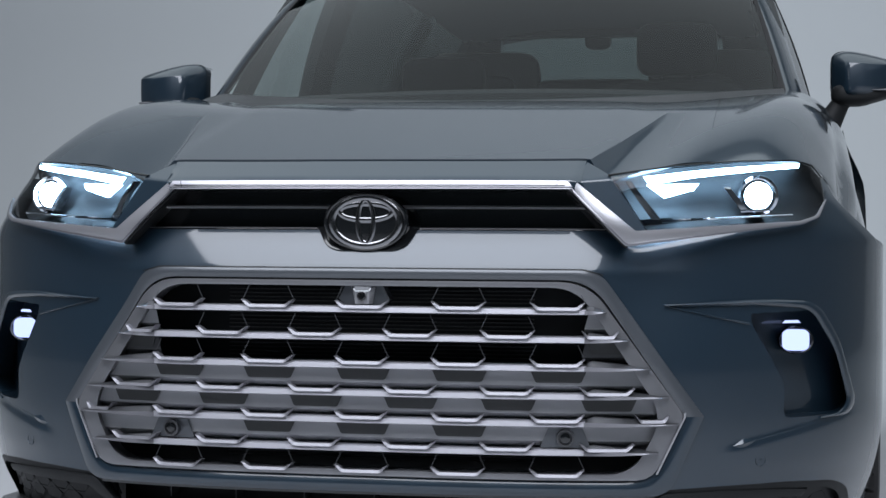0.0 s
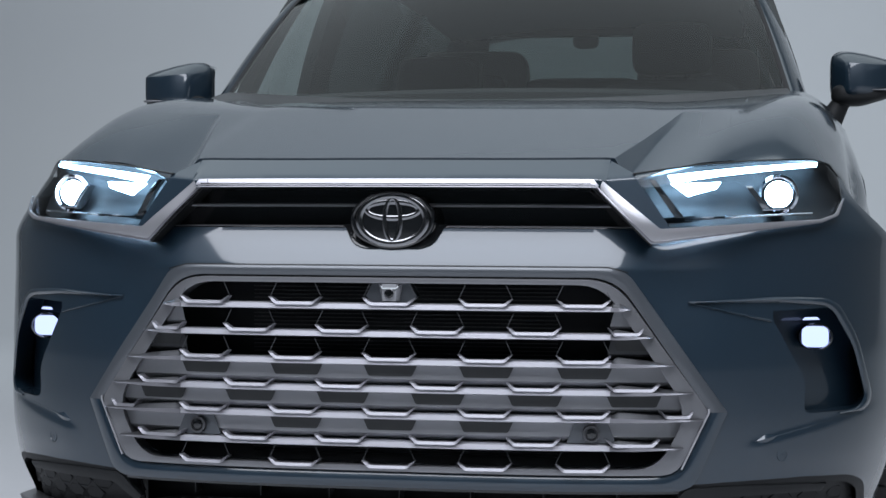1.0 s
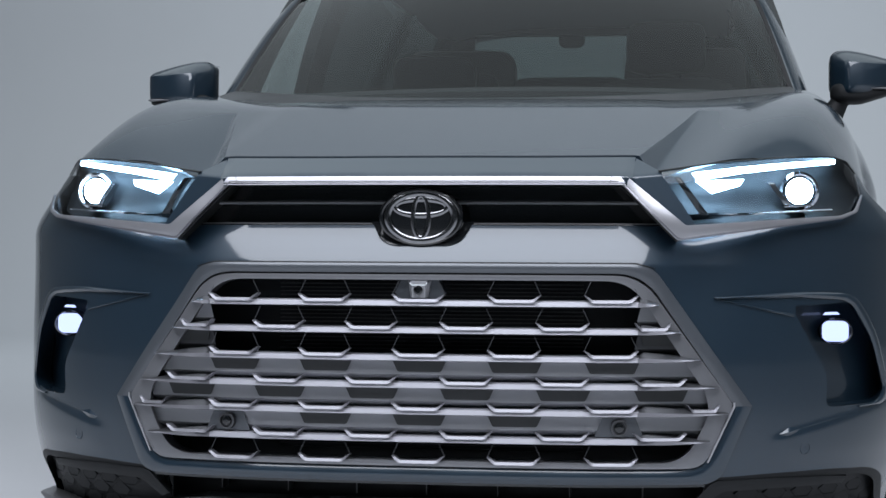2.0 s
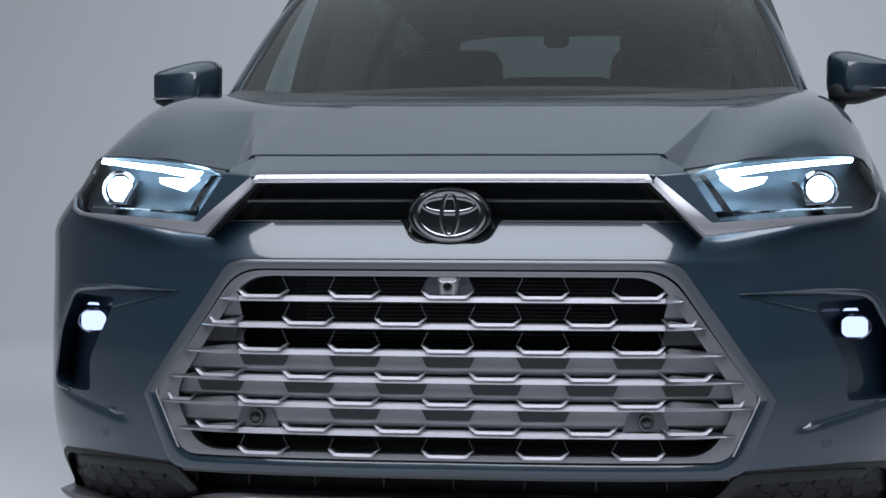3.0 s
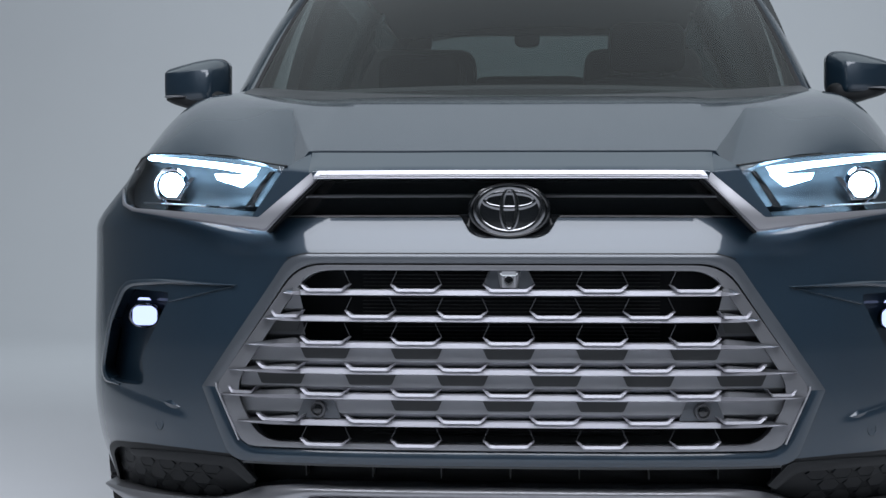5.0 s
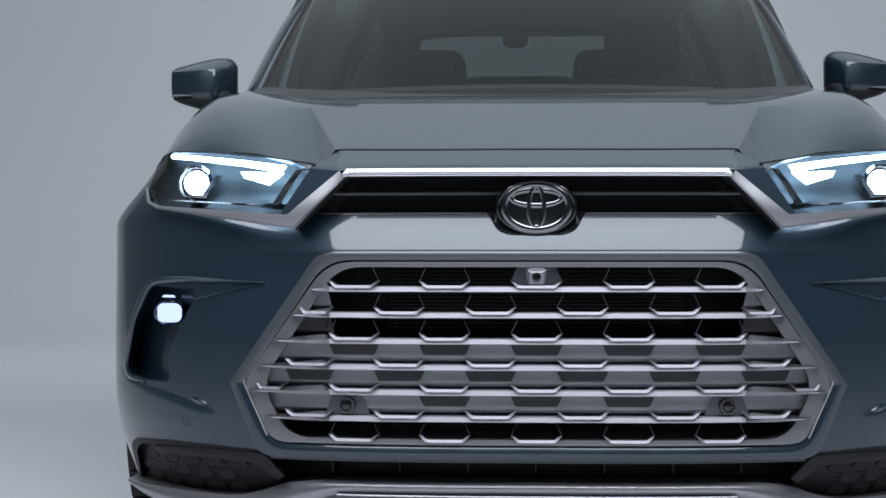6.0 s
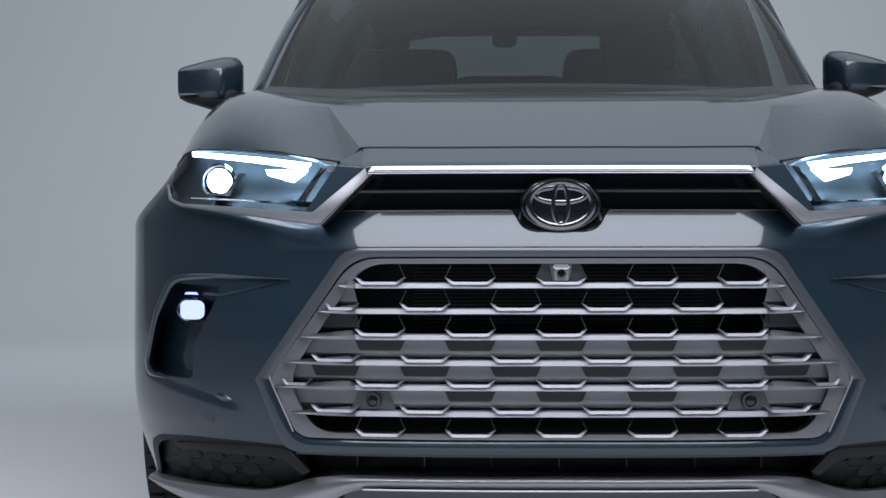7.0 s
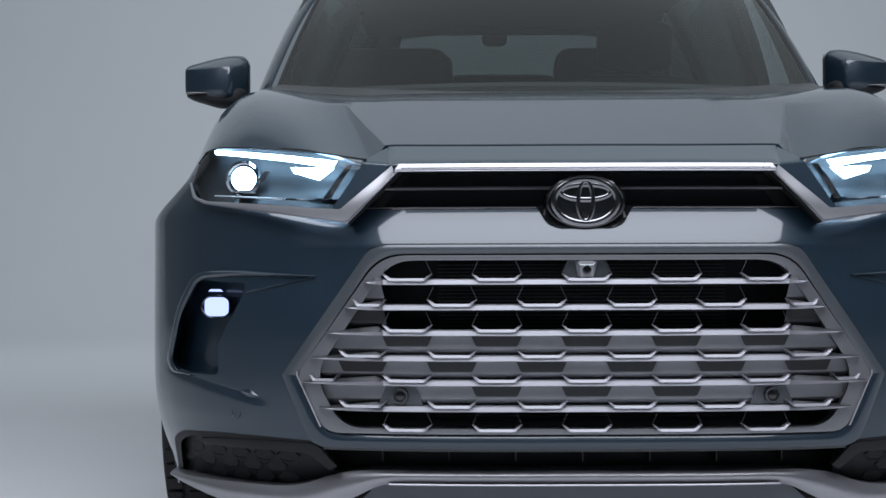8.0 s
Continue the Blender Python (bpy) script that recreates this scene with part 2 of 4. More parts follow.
def ellipsoid(bm, centre, size, power=2.0, nu=32, nv=20, warp=None):
    """A superellipsoid; higher power is boxier."""
    def sp(v, e):
        return math.copysign(abs(v) ** (2 / e), v)
    rings = []
    for j in range(nv + 1):
        b = -math.pi / 2 + math.pi * j / nv
        row = []
        for i in range(nu):
            a = math.tau * i / nu
            p = Vector((sp(math.cos(b), power) * sp(math.cos(a), power) * size[0], sp(math.cos(b), power) * sp(math.sin(a), power) * size[1], sp(math.sin(b), power) * size[2]))
            if warp:
                p = warp(p)
            row.append(bm.verts.new(p + Vector(centre)))
        rings.append(row)
    for p, q in zip(rings, rings[1:]):
        for i in range(nu):
            bm.faces.new((p[i], p[(i + 1) % nu], q[(i + 1) % nu], q[i]))
    bmesh.ops.remove_doubles(bm, verts=bm.verts[:], dist=1e-5)
    return bm


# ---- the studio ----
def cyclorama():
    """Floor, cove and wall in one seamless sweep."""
    bm = bmesh.new()
    back, cove, high = 14.5, 3.2, 11.0
    line = [(-9.0, 0.0)] + [(-9.0 + (back - cove + 9.0) * i / 12, 0.0) for i in range(1, 13)]
    line += [(back - cove + cove * math.sin(a), cove - cove * math.cos(a)) for a in [math.pi / 2 * i / 14 for i in range(1, 15)]]
    line += [(back, high)]
    rows = [[bm.verts.new((x, y, z)) for y, z in line] for x in (-12, -4, 4, 12)]
    for p, q in zip(rows, rows[1:]):
        for a, b, c, d in zip(p, p[1:], q[1:], q):
            bm.faces.new((a, b, c, d))
    return bm


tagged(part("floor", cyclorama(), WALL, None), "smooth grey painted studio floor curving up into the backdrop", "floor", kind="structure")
for name, x in (("wall_west", -12.1), ("wall_east", 12.1)):
    tagged(part(name, block(bmesh.new(), x - 0.1, x + 0.1, -9.2, 17.2, -0.1, 14.0), SIDE_WALL, None, smooth=False), "plain grey studio side wall", "wall", kind="structure")
# unseen dark surfaces, added so that the paint reflects little light from there
tagged(part("wall_south", block(bmesh.new(), -12.2, 12.2, -9.3, -9.1, -0.1, 14.0), DARK_WALL, None, smooth=False), "unseen dark drape added behind to darken and tint reflections", "wall", kind="structure")
tagged(part("wall_north", block(bmesh.new(), -12.2, 12.2, 14.52, 14.7, -0.1, 14.0), DARK_WALL, None, smooth=False), "unseen dark wall added behind the lit backdrop", "wall", kind="structure")
tagged(part("ceiling", block(bmesh.new(), -12.2, 12.2, -9.3, 17.2, 14.0, 14.2), DARK_WALL, None, smooth=False), "black studio ceiling", "ceiling", kind="structure")

# ---- the car ----
car = tagged(empty("car"), "dark blue-grey metallic sport utility vehicle with headlamps on", "car")

# outlines in (x, z), the car's half
GRILLE_OUT = (rounded([(0, 0.7295), (0.415, 0.7295), (0.502, 0.6078)], 0.05) + rounded([(0.5455, 0.5469), (0.589, 0.486), (0.5605, 0.4275)], 0.012)
              + rounded([(0.5605, 0.4275), (0.532, 0.369), (0, 0.369)], 0.05)[1:])
GRILLE_CUT = [(0, 0.745)] + [(0.42, 0.745), (0.60, 0.487), (0.541, 0.355)] + [(0, 0.355)]
UPPER_CUT = [(0, 0.907), (0.378, 0.907), (0.458, 0.824), (0.094, 0.824), (0.072, 0.79), (0, 0.785)]
LAMP_LOW = [(0.512, 0.826), (0.60, 0.8315), (0.70, 0.838), (0.792, 0.8455), (0.823, 0.8570), (0.841, 0.890)]
LAMP_CUT = LAMP_TOP + LAMP_LOW[::-1]
FOG_CUT = rounded([(0.705, 0.672), (0.815, 0.678), (0.862, 0.60), (0.888, 0.50), (0.87, 0.478), (0.765, 0.476), (0.768, 0.54), (0.705, 0.655), (0.705, 0.672)], 0.015)
CHEEK_CUT = [(0.403, 0.985), (0.4495, 0.985), (0.4495, 0.9225), (0.511, 0.828), (0.500, 0.826), (0.398, 0.912)]
LOW_CUT = rounded([(0, 0.338), (0.535, 0.338), (0.555, 0.3500), (0.66, 0.3548), (0.77, 0.3560), (0.86, 0.349), (0.89, 0.328), (0.90, 0.19), (0, 0.19)], 0.02)


def nearest(x, z, line):
    best, out = 9.0, (x, z)
    for (ax, az), (bx, bz) in zip(line, line[1:]):
        dx, dz = bx - ax, bz - az
        f = min(1, max(0, ((x - ax) * dx + (z - az) * dz) / max(1e-12, dx * dx + dz * dz)))
        d = math.hypot(ax + f * dx - x, az + f * dz - z)
        if d < best:
            best, out = d, (ax + f * dx, az + f * dz)
    return best, out


def bumper():
    """The painted nose, with its openings cut."""
    bm = bmesh.new()
    xs, cols = [HALF * i / 2000 for i in range(2001)], [0.0]
    run, nxt, last = 0.0, 0.0075, (0.0, plan(0))
    for x in xs[1:]:
        y = plan(x)
        run += math.dist((x, y), last)
        last = (x, y)
        if run >= nxt:
            cols.append(x)
            nxt += 0.0075
    cols.append(HALF)
    holes = (GRILLE_CUT, UPPER_CUT, LAMP_CUT, FOG_CUT, LOW_CUT, CHEEK_CUT)
    rows_n = 104
    for s in (1, -1):
        grid = []
        for x in cols:
            y_top = plan(x) + lean(x * TOP)
            x_top = x * TOP if x < 0.75 else edge_half(y_top)
            top = hood_z(x_top, y_top) if x < 0.75 else edge_z(y_top)
            col = []
            for j in range(rows_n + 1):
                z = 0.205 + (top - 0.205) * j / rows_n
                k = narrow(z)
                if x > 0.84:
                    pull = 1 - (1 - x_top / x) * smooth01(z, 0.80, top)
                    k = k * pull if z < 0.8 else k + (pull - k) * smooth01(x, 0.84, 0.90)
                if j == rows_n:
                    k = x_top / x if x else 1
                col.append((bm.verts.new((s * x * k, nose(x * min(k, narrow(z)), z, top) if j < rows_n else y_top, z)), x * k, z))
            grid.append(col)
        for p, q in zip(grid, grid[1:]):
            for j in range(rows_n):
                x, z = (p[j][1] + q[j + 1][1]) / 2, (p[j][2] + q[j + 1][2]) / 2
                if not any(inside(x, z, h) for h in holes):
                    bm.faces.new((p[j][0], p[j + 1][0], q[j + 1][0], q[j][0]))
    bmesh.ops.delete(bm, geom=[v for v in bm.verts if not v.link_faces], context="VERTS")
    bmesh.ops.remove_doubles(bm, verts=bm.verts[:], dist=1e-5)
    # true the cut edges on their outlines
    closed = [h + [h[0]] for h in holes]
    for v in bm.verts:
        if v.is_boundary and v.co.z > 0.21:
            near = [nearest(abs(v.co.x), v.co.z, h) for h in closed]
            d, (x, z) = min(near)
            if d < 0.013 and x > 0.0005:
                v.co = (math.copysign(x, v.co.x), nose(x, z), z)
    return bm


part("bumper", bumper(), PAINT, car, "dark metallic painted front bumper")


part("front_carrier", ruled([(0, 0.935), (0.835, 0.935)], [(0, 0.22), (0.835, 0.22)], 60, 20, 0.175, 0, 0.01), BLACK, car, "black carrier behind the front openings")


def hood_back(x):
    return 1.16 + 0.05 * smooth01(abs(x), 0.2, 0.55)


def hood():
    """Bonnet between the shut lines, with a folded front edge."""
    bm = bmesh.new()
    ny = 80
    rows = []
    cols = sorted(list(np.linspace(-0.40, 0.40, 81)) + [k * v for k in (-1, 1) for v in [0.402, 0.404, 0.408] + [0.402 + 0.218 * i / 50 for i in range(5, 51)] + [0.445, 0.448]])
    for u in cols:
        row = []
        for j in range(ny + 1):
            t = (j / ny) ** 1.3
            x = u
            for _ in range(3):
                front = plan(x / TOP) + lean(x) + 0.005 - 0.023 * smooth01(abs(x), 0.40, 0.446) * (1 - smooth01(abs(x), 0.455, 0.50))
                y = front + (hood_back(x) - front) * t
                k = 0.215 * min(0.56, max(0.0, y - 0.06))
                # columns run along the fold
                x = u * (0.402 + k) / 0.402 if abs(u) <= 0.402 else math.copysign(0.62 - (0.62 - abs(u)) * (0.218 - k) / 0.218, u)
            corner = 0.008 * smooth01(y, 0.95, 1.21) * smooth01(abs(x), 0.45, 0.61)
            row.append(bm.verts.new((x, y, hood_z(x, y) + 0.001 + 0.002 * (1 - smooth01(abs(x), 0.40, 0.46)) + corner)))
        lip = [bm.verts.new(row[0].co + Vector((0, 0.004, -0.02 + 0.015 * smooth01(abs(row[0].co.x), 0.40, 0.46))))]
        tail = [bm.verts.new(row[-1].co + Vector((0, 0.0, -0.02)))]
        rows.append(lip + row + tail)
    for p, q in zip(rows, rows[1:]):
        for j in range(len(p) - 1):
            bm.faces.new((p[j], p[j + 1], q[j + 1], q[j]))
    return bm


part("hood", hood(), PAINT, car, "dark metallic hood reflecting the grey backdrop")


def fender(s):
    """Wing: top from the shut line over the shoulder and down the side to the wheel arch."""
    bm = bmesh.new()
    ys = [0.08 + 1.60 * i / 110 for i in range(111)]
    rows = []
    for y in ys:
        X = edge_half(y)
        x0 = 0.612
        row = []
        if X > x0 + 0.005:
            for k in range(31):
                u = x0 + (X - x0) * (1 - (1 - k / 30) ** 1.6)
                d = max(0.0, (u / X - 0.82) / 0.18)
                drop = 0.16 * smooth01(y, 0.30, 0.80) * (1 - math.sqrt(max(0.0, 1 - d * d)))
                row.append(bm.verts.new((s * u, y, hood_z(u, y) - drop)))
        rows.append(row)
    for p, q in zip(rows, rows[1:]):
        if p and q:
            for k in range(30):
                c = (p[k].co + q[k + 1].co) / 2
                if not (abs(c.x) < 0.745 and c.y > 0.93 + 3.4 * (abs(c.x) - 0.62)):
                    bm.faces.new((p[k], p[k + 1], q[k + 1], q[k]))
    grid = []
    for i in range(81):
        y = 0.70 + 0.98 * i / 80
        zt = edge_z(y)
        grid.append([bm.verts.new((s * (edge_half(y) + (HALF - edge_half(y)) * math.sin(math.pi / 2 * min(1, j / 22)) - 0.03 * smooth01(j, 44, 60)), y, zt + (0.24 - zt) * j / 60)) for j in range(61)])
    for p, q in zip(grid, grid[1:]):
        for j in range(60):
            c = (p[j].co + q[j + 1].co) / 2
            if math.hypot(c.y - 0.98, c.z - 0.37) > 0.43:
                bm.faces.new((p[j], p[j + 1], q[j + 1], q[j]))
    bmesh.ops.delete(bm, geom=[v for v in bm.verts if not v.link_faces], context="VERTS")
    bmesh.ops.remove_doubles(bm, verts=bm.verts[:], dist=1e-4)
    return bm


for s in (1, -1):
    part("fender", fender(s), PAINT, car)


# ---- grille ----
grille = tagged(empty("grille", car), "silver hexagonal grille with horizontal bars")
BAR_Z = (0.6755, 0.624, 0.5725, 0.521, 0.4715, 0.4195)
BAR_TIP = (0.448, 0.489, 0.527, 0.561, 0.578, 0.543)


def frame_x(z):
    """Half-width of the grille opening at height z."""
    if z > 0.486:
        return 0.43 + (0.586 - 0.43) * (0.7295 - z) / (0.7295 - 0.486)
    return 0.586 - (0.586 - 0.532) * (0.486 - z) / (0.486 - 0.369)


GRILLE_IN = rounded([(0, 0.7195), (0.395, 0.7195), (0.552, 0.486), (0.496, 0.3795), (0, 0.3795)], 0.045)
part("frame", ruled(GRILLE_OUT, GRILLE_IN, 90, 5, -0.010, 0.0006, 0.05), FRAME_SILVER, grille, "satin silver hexagonal frame")
SUR_OUT = rounded([(0, 0.7515), (0.405, 0.7515), (0.44, 0.742), (0.622, 0.484)], 0.03)
SUR_IN = rounded([(0, 0.7330), (0.4185, 0.7330), (0.5900, 0.484)], 0.05)
part("surround", ruled(SUR_OUT, SUR_IN, 70, 5, -0.006, 0.002, 0.03), SURROUND, grille, "grey painted surround")
part("surround_seam", ruled([(0, 0.7535), (0.405, 0.7535), (0.442, 0.7435)], [(0, 0.7512), (0.404, 0.7512), (0.440, 0.7418)], 70, 2, -0.0065, 0.0, 0.004), BLACK, grille)
LOWSUR_OUT = rounded([(0.6225, 0.4845), (0.566, 0.352), (0.54, 0.338), (0, 0.338)], 0.02)
LOWSUR_IN = rounded([(0.5895, 0.4845), (0.534, 0.366), (0, 0.367)], 0.05)
part("lower_surround", ruled(LOWSUR_OUT, LOWSUR_IN, 70, 8, -0.004, 0.005, 0.03), PAINT, grille)

# the edge's highlight, laid on as a strip of brighter silver
for s in (1, -1):
    part("frame_edge_highlight", ruled([(0.5905, 0.492), (0.5905, 0.4845), (0.541, 0.380)], [(0.5868, 0.492), (0.5868, 0.4845), (0.538, 0.381)], 30, 2, -0.0135, 0.0006, 0.012, sides=(s,)), SILVER, grille, "thin strip with the edge highlight in its bright colour")

# dark void behind the bars, with the radiator's fins
part("void_panel", ruled([(0, 0.76), (0.66, 0.76)], [(0, 0.345), (0.66, 0.345)], 40, 12, 0.16, 0, 0.01, depth=lambda x, z: plan(x)), BLACK, grille)
bm = bmesh.new()
for k in range(44):
    z = 0.385 + 0.0075 * k
    block(bm, -0.30, 0.30, 0.110, 0.118, z, z + 0.002)
part("radiator", bm, RADIATOR, grille, smooth=False)


BLADE = 0.412


def bar(z):
    """The middle of a bar: a flat bright face with a thin chamfer, and its shelf behind."""
    bm = bmesh.new()
    n, prev = 80, None
    for i in range(n + 1):
        x = -BLADE + 2 * BLADE * i / n
        y, low = plan(x) - 0.016, z - 0.0055
        ring = [bm.verts.new(v) for v in ((x, y + 0.002, low), (x, y, low + 0.0012), (x, y + 0.0023, low + 0.0098), (x, y + 0.0042, low + 0.0112), (x, y + 0.05, low + 0.012), (x, y + 0.05, low))]
        if prev:
            for k in range(6):
                bm.faces.new((prev[k], prev[(k + 1) % 6], ring[(k + 1) % 6], ring[k]))
        else:
            bm.faces.new(ring)
        prev = ring
    bm.faces.new(prev)
    return bm


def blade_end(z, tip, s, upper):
    """A wedge that runs out to a point over the frame: a bright lower edge and a facet leaning back above it, coloured
    darker for shade.
    """
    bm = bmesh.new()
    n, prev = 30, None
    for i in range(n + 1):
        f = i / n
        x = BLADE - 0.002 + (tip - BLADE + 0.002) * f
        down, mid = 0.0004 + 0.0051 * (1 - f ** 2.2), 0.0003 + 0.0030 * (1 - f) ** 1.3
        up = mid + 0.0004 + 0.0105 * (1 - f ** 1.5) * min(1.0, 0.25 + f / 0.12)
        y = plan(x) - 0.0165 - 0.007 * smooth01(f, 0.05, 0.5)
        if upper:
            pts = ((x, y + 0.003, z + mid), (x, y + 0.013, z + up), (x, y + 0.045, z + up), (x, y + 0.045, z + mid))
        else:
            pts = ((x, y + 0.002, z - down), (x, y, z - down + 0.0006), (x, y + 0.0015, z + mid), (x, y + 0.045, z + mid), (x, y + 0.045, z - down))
        ring = [bm.verts.new((s * v[0], v[1], v[2])) for v in pts]
        if prev:
            for k in range(len(ring)):
                bm.faces.new((prev[k], prev[(k + 1) % len(ring)], ring[(k + 1) % len(ring)], ring[k]))
        else:
            bm.faces.new(ring)
        prev = ring
    bm.faces.new(prev)
    return bm


for z, tip in zip(BAR_Z, BAR_TIP):
    part("bar", bar(z), BAR_SILVER, grille)
    for s in (1, -1):
        # the leaning upper facet has its shade put into a darker silver
        part("blade_end", blade_end(z, tip, s, True), BLADE_GREY, grille, "pointed bar end with a shade-darkened upper facet")
        part("blade_edge", blade_end(z, tip, s, False), CUP_SILVER, grille)

# plates that close the lower rows, and the end cells of the rows above
ROW = [(0.7195, BAR_Z[0])] + list(zip(BAR_Z, BAR_Z[1:])) + [(BAR_Z[-1], 0.374)]


def plate(x0, x1, z_top, z_low, nu=60):
    """Closed cell plate: light upper face, lower third turned in beneath."""
    bm = bmesh.new()
    prev = None
    for i in range(nu + 1):
        f = i / nu
        ring = []
        for z, d in ((z_top, 0.0), (z_top - (z_top - z_low) * 0.60, -0.002), (z_top - (z_top - z_low) * 0.66, 0.001), (z_low + 0.004, 0.032), (z_low, 0.034)):
            x = x0(z) + (x1(z) - x0(z)) * f
            ring.append(bm.verts.new((x, plan(x) + 0.006 + d, z)))
        if prev:
            for k in range(4):
                bm.faces.new((prev[k], ring[k], ring[k + 1], prev[k + 1]))
        prev = ring
    return bm


def rim(z):
    return frame_x(z) - 0.034


for k in (3, 4, 5):
    part("cell_plate", plate(lambda z: -rim(z), rim, ROW[k][0] - 0.002, ROW[k][1]), PLATE, grille, smooth=True)
for k, inner in ((1, 0.405), (2, 0.40)):
    for s in (1, -1):
        part("end_plate", plate(lambda z, s=s, inner=inner: s * (inner + 0.45 * abs(z - (ROW[k][0] + ROW[k][1]) / 2)), lambda z, s=s: s * rim(z), ROW[k][0] - 0.002, ROW[k][1], 14), PLATE if k == 1 else BLADE_GREY, grille)


def recess(w_top, w_low, h):
    """Dark trapezoid pocket with a thin rolled lip, about its top middle."""
    bm = bmesh.new()
    pts = rounded([(-w_top / 2, 0), (-w_low / 2, -h), (w_low / 2, -h), (w_top / 2, 0)], 0.004, 3)
    front = [bm.verts.new((x, 0, z)) for x, z in pts]
    back = [bm.verts.new((x * 0.96, 0.004, z * 0.96)) for x, z in pts]
    for i in range(len(pts)):
        j = (i + 1) % len(pts)
        bm.faces.new((front[i], front[j], back[j], back[i]))
    bm.faces.new(front)
    return bm


def slope(x):
    return math.degrees(math.atan((plan(x + 0.01) - plan(x - 0.01)) / 0.02))


POCKET = None
PITCH = 0.181
for k in (3, 4, 5):
    for i in range(-3, 4):
        x = (i + (0 if k in (3, 5) else 0.5)) * PITCH
        z = ROW[k][0] - 0.005
        if abs(x) + 0.05 > rim(z - 0.02) or (k == 5 and abs(abs(x) - 0.362) < 0.06):
            continue
        m = pose(x, plan(x) + 0.0022, z, 0, 0, slope(x))
        if POCKET is None:
            POCKET = part("pocket", recess(0.103, 0.083, 0.0220), POCKET_GREY, grille, "dark recessed pocket")
            POCKET.matrix_basis = m
        else:
            share("pocket", POCKET, m, grille)


def cup():
    """Chrome lower half of a hexagon, flared at both ends, with thin upper struts."""
    bm = bmesh.new()
    line = [(-0.0505, 0.0140), (-0.0375, 0.0), (0.0375, 0.0), (0.0505, 0.0140)]
    pts = resample(rounded(line, 0.005, 4), 30)
    prev = None
    for i, (x, z) in enumerate(pts):
        e = smooth01(0.0505 - abs(x), 0.0, 0.010)
        w = 0.0008 + 0.0046 * e
        ring = [bm.verts.new((x, 0.0, z)), bm.verts.new((x * 0.965, 0.003, z + w)), bm.verts.new((x * 0.965, 0.02, z + w)), bm.verts.new((x, 0.02, z))]
        if prev:
            for k in range(4):
                bm.faces.new((prev[k], prev[(k + 1) % 4], ring[(k + 1) % 4], ring[k]))
        else:
            bm.faces.new(ring)
        prev = ring
    bm.faces.new(prev)
    return bm


def strut(s):
    return tube([(s * 0.0502, 0.0105, 0.0135), (s * 0.0375, 0.0105, 0.0405)], 0.0008, 5)


CUP = STRUT = None
for k in range(7):
    base = BAR_Z[k] + 0.0045 if k < 6 else 0.3765
    for i in range(-4, 5):
        x = (i + (0.5 if k % 2 else 0.0)) * PITCH
        lim = (0.375, 0.47, 0.375, 0.47, 0.56, 0.50, 0.375)[k]
        if abs(x) > lim:
            continue
        m = pose(x, plan(x) - 0.0195 + (0.005 if k == 6 else 0), base - 0.002, 0, 0, slope(x))
        if abs(x) > 0.50:
            m = pose(math.copysign(0.5325, x), plan(0.5325) - 0.0195, base - 0.002, 0, 0, math.copysign(slope(0.5325), x)) @ Matrix.Diagonal((0.62, 1, 1, 1))
        elif k == 1 and abs(x) > 0.40:
            m = pose(math.copysign(0.4395, x), plan(0.4395) - 0.0195, base - 0.002, 0, 0, math.copysign(slope(0.4395), x)) @ Matrix.Diagonal((0.66, 1, 1, 1))
        if CUP is None:
            CUP = part("hexagon_cup", cup(), CUP_SILVER, grille, "satin silver hexagon edge")
            CUP.matrix_basis = m
            STRUT = [part("strut", strut(s), BLADE_GREY, grille) for s in (1, -1)]
            for o in STRUT:
                o.matrix_basis = m
        else:
            o = share("hexagon_cup", CUP, m, grille)
            if k in (0, 1, 2, 6) and abs(x) < 0.40:
                for o in STRUT:
                    share("strut", o, m, grille)


for s in (1, -1):
    o = share("pocket", POCKET, pose(s * 0.447, plan(0.447) + 0.0022, ROW[2][0] - 0.004, 0, 0, s * slope(0.447)) @ Matrix.Diagonal((0.66, 1, 1.0, 1)), grille)


def turned(profile, sides=28):
    """A body of revolution about y; profile is (radius, y)."""
    bm = bmesh.new()
    rings = [[bm.verts.new((r * math.cos(k * math.tau / sides), y, r * math.sin(k * math.tau / sides))) for k in range(sides)] for r, y in profile]
    for a, b in zip(rings, rings[1:]):
        for k in range(sides):
            bm.faces.new((a[k], a[(k + 1) % sides], b[(k + 1) % sides], b[k]))
    bm.faces.new(rings[-1])
    return bm


# parking sensors in the lower row
for s in (1, -1):
    sensor = empty("parking_sensor", grille)
    sensor.matrix_basis = pose(s * 0.376, plan(0.376) - 0.005, 0.4455, 0, 0, s * slope(0.376))
    bm = recess(0.062, 0.092, 0.036)
    for v in bm.verts:
        v.co.z, v.co.y = v.co.z + 0.018, v.co.y + 0.006
    part("boss", bm, SURROUND, sensor)
    part("ring", turned([(0.0165, 0.006), (0.016, -0.004), (0.0125, -0.005), (0.012, 0.002), (0.003, 0.002)]), BLADE_GREY, sensor)
    part("eye", turned([(0.009, 0.003), (0.0085, -0.003), (0.006, -0.004), (0.002, -0.004)]), GLOSS_BLACK, sensor)

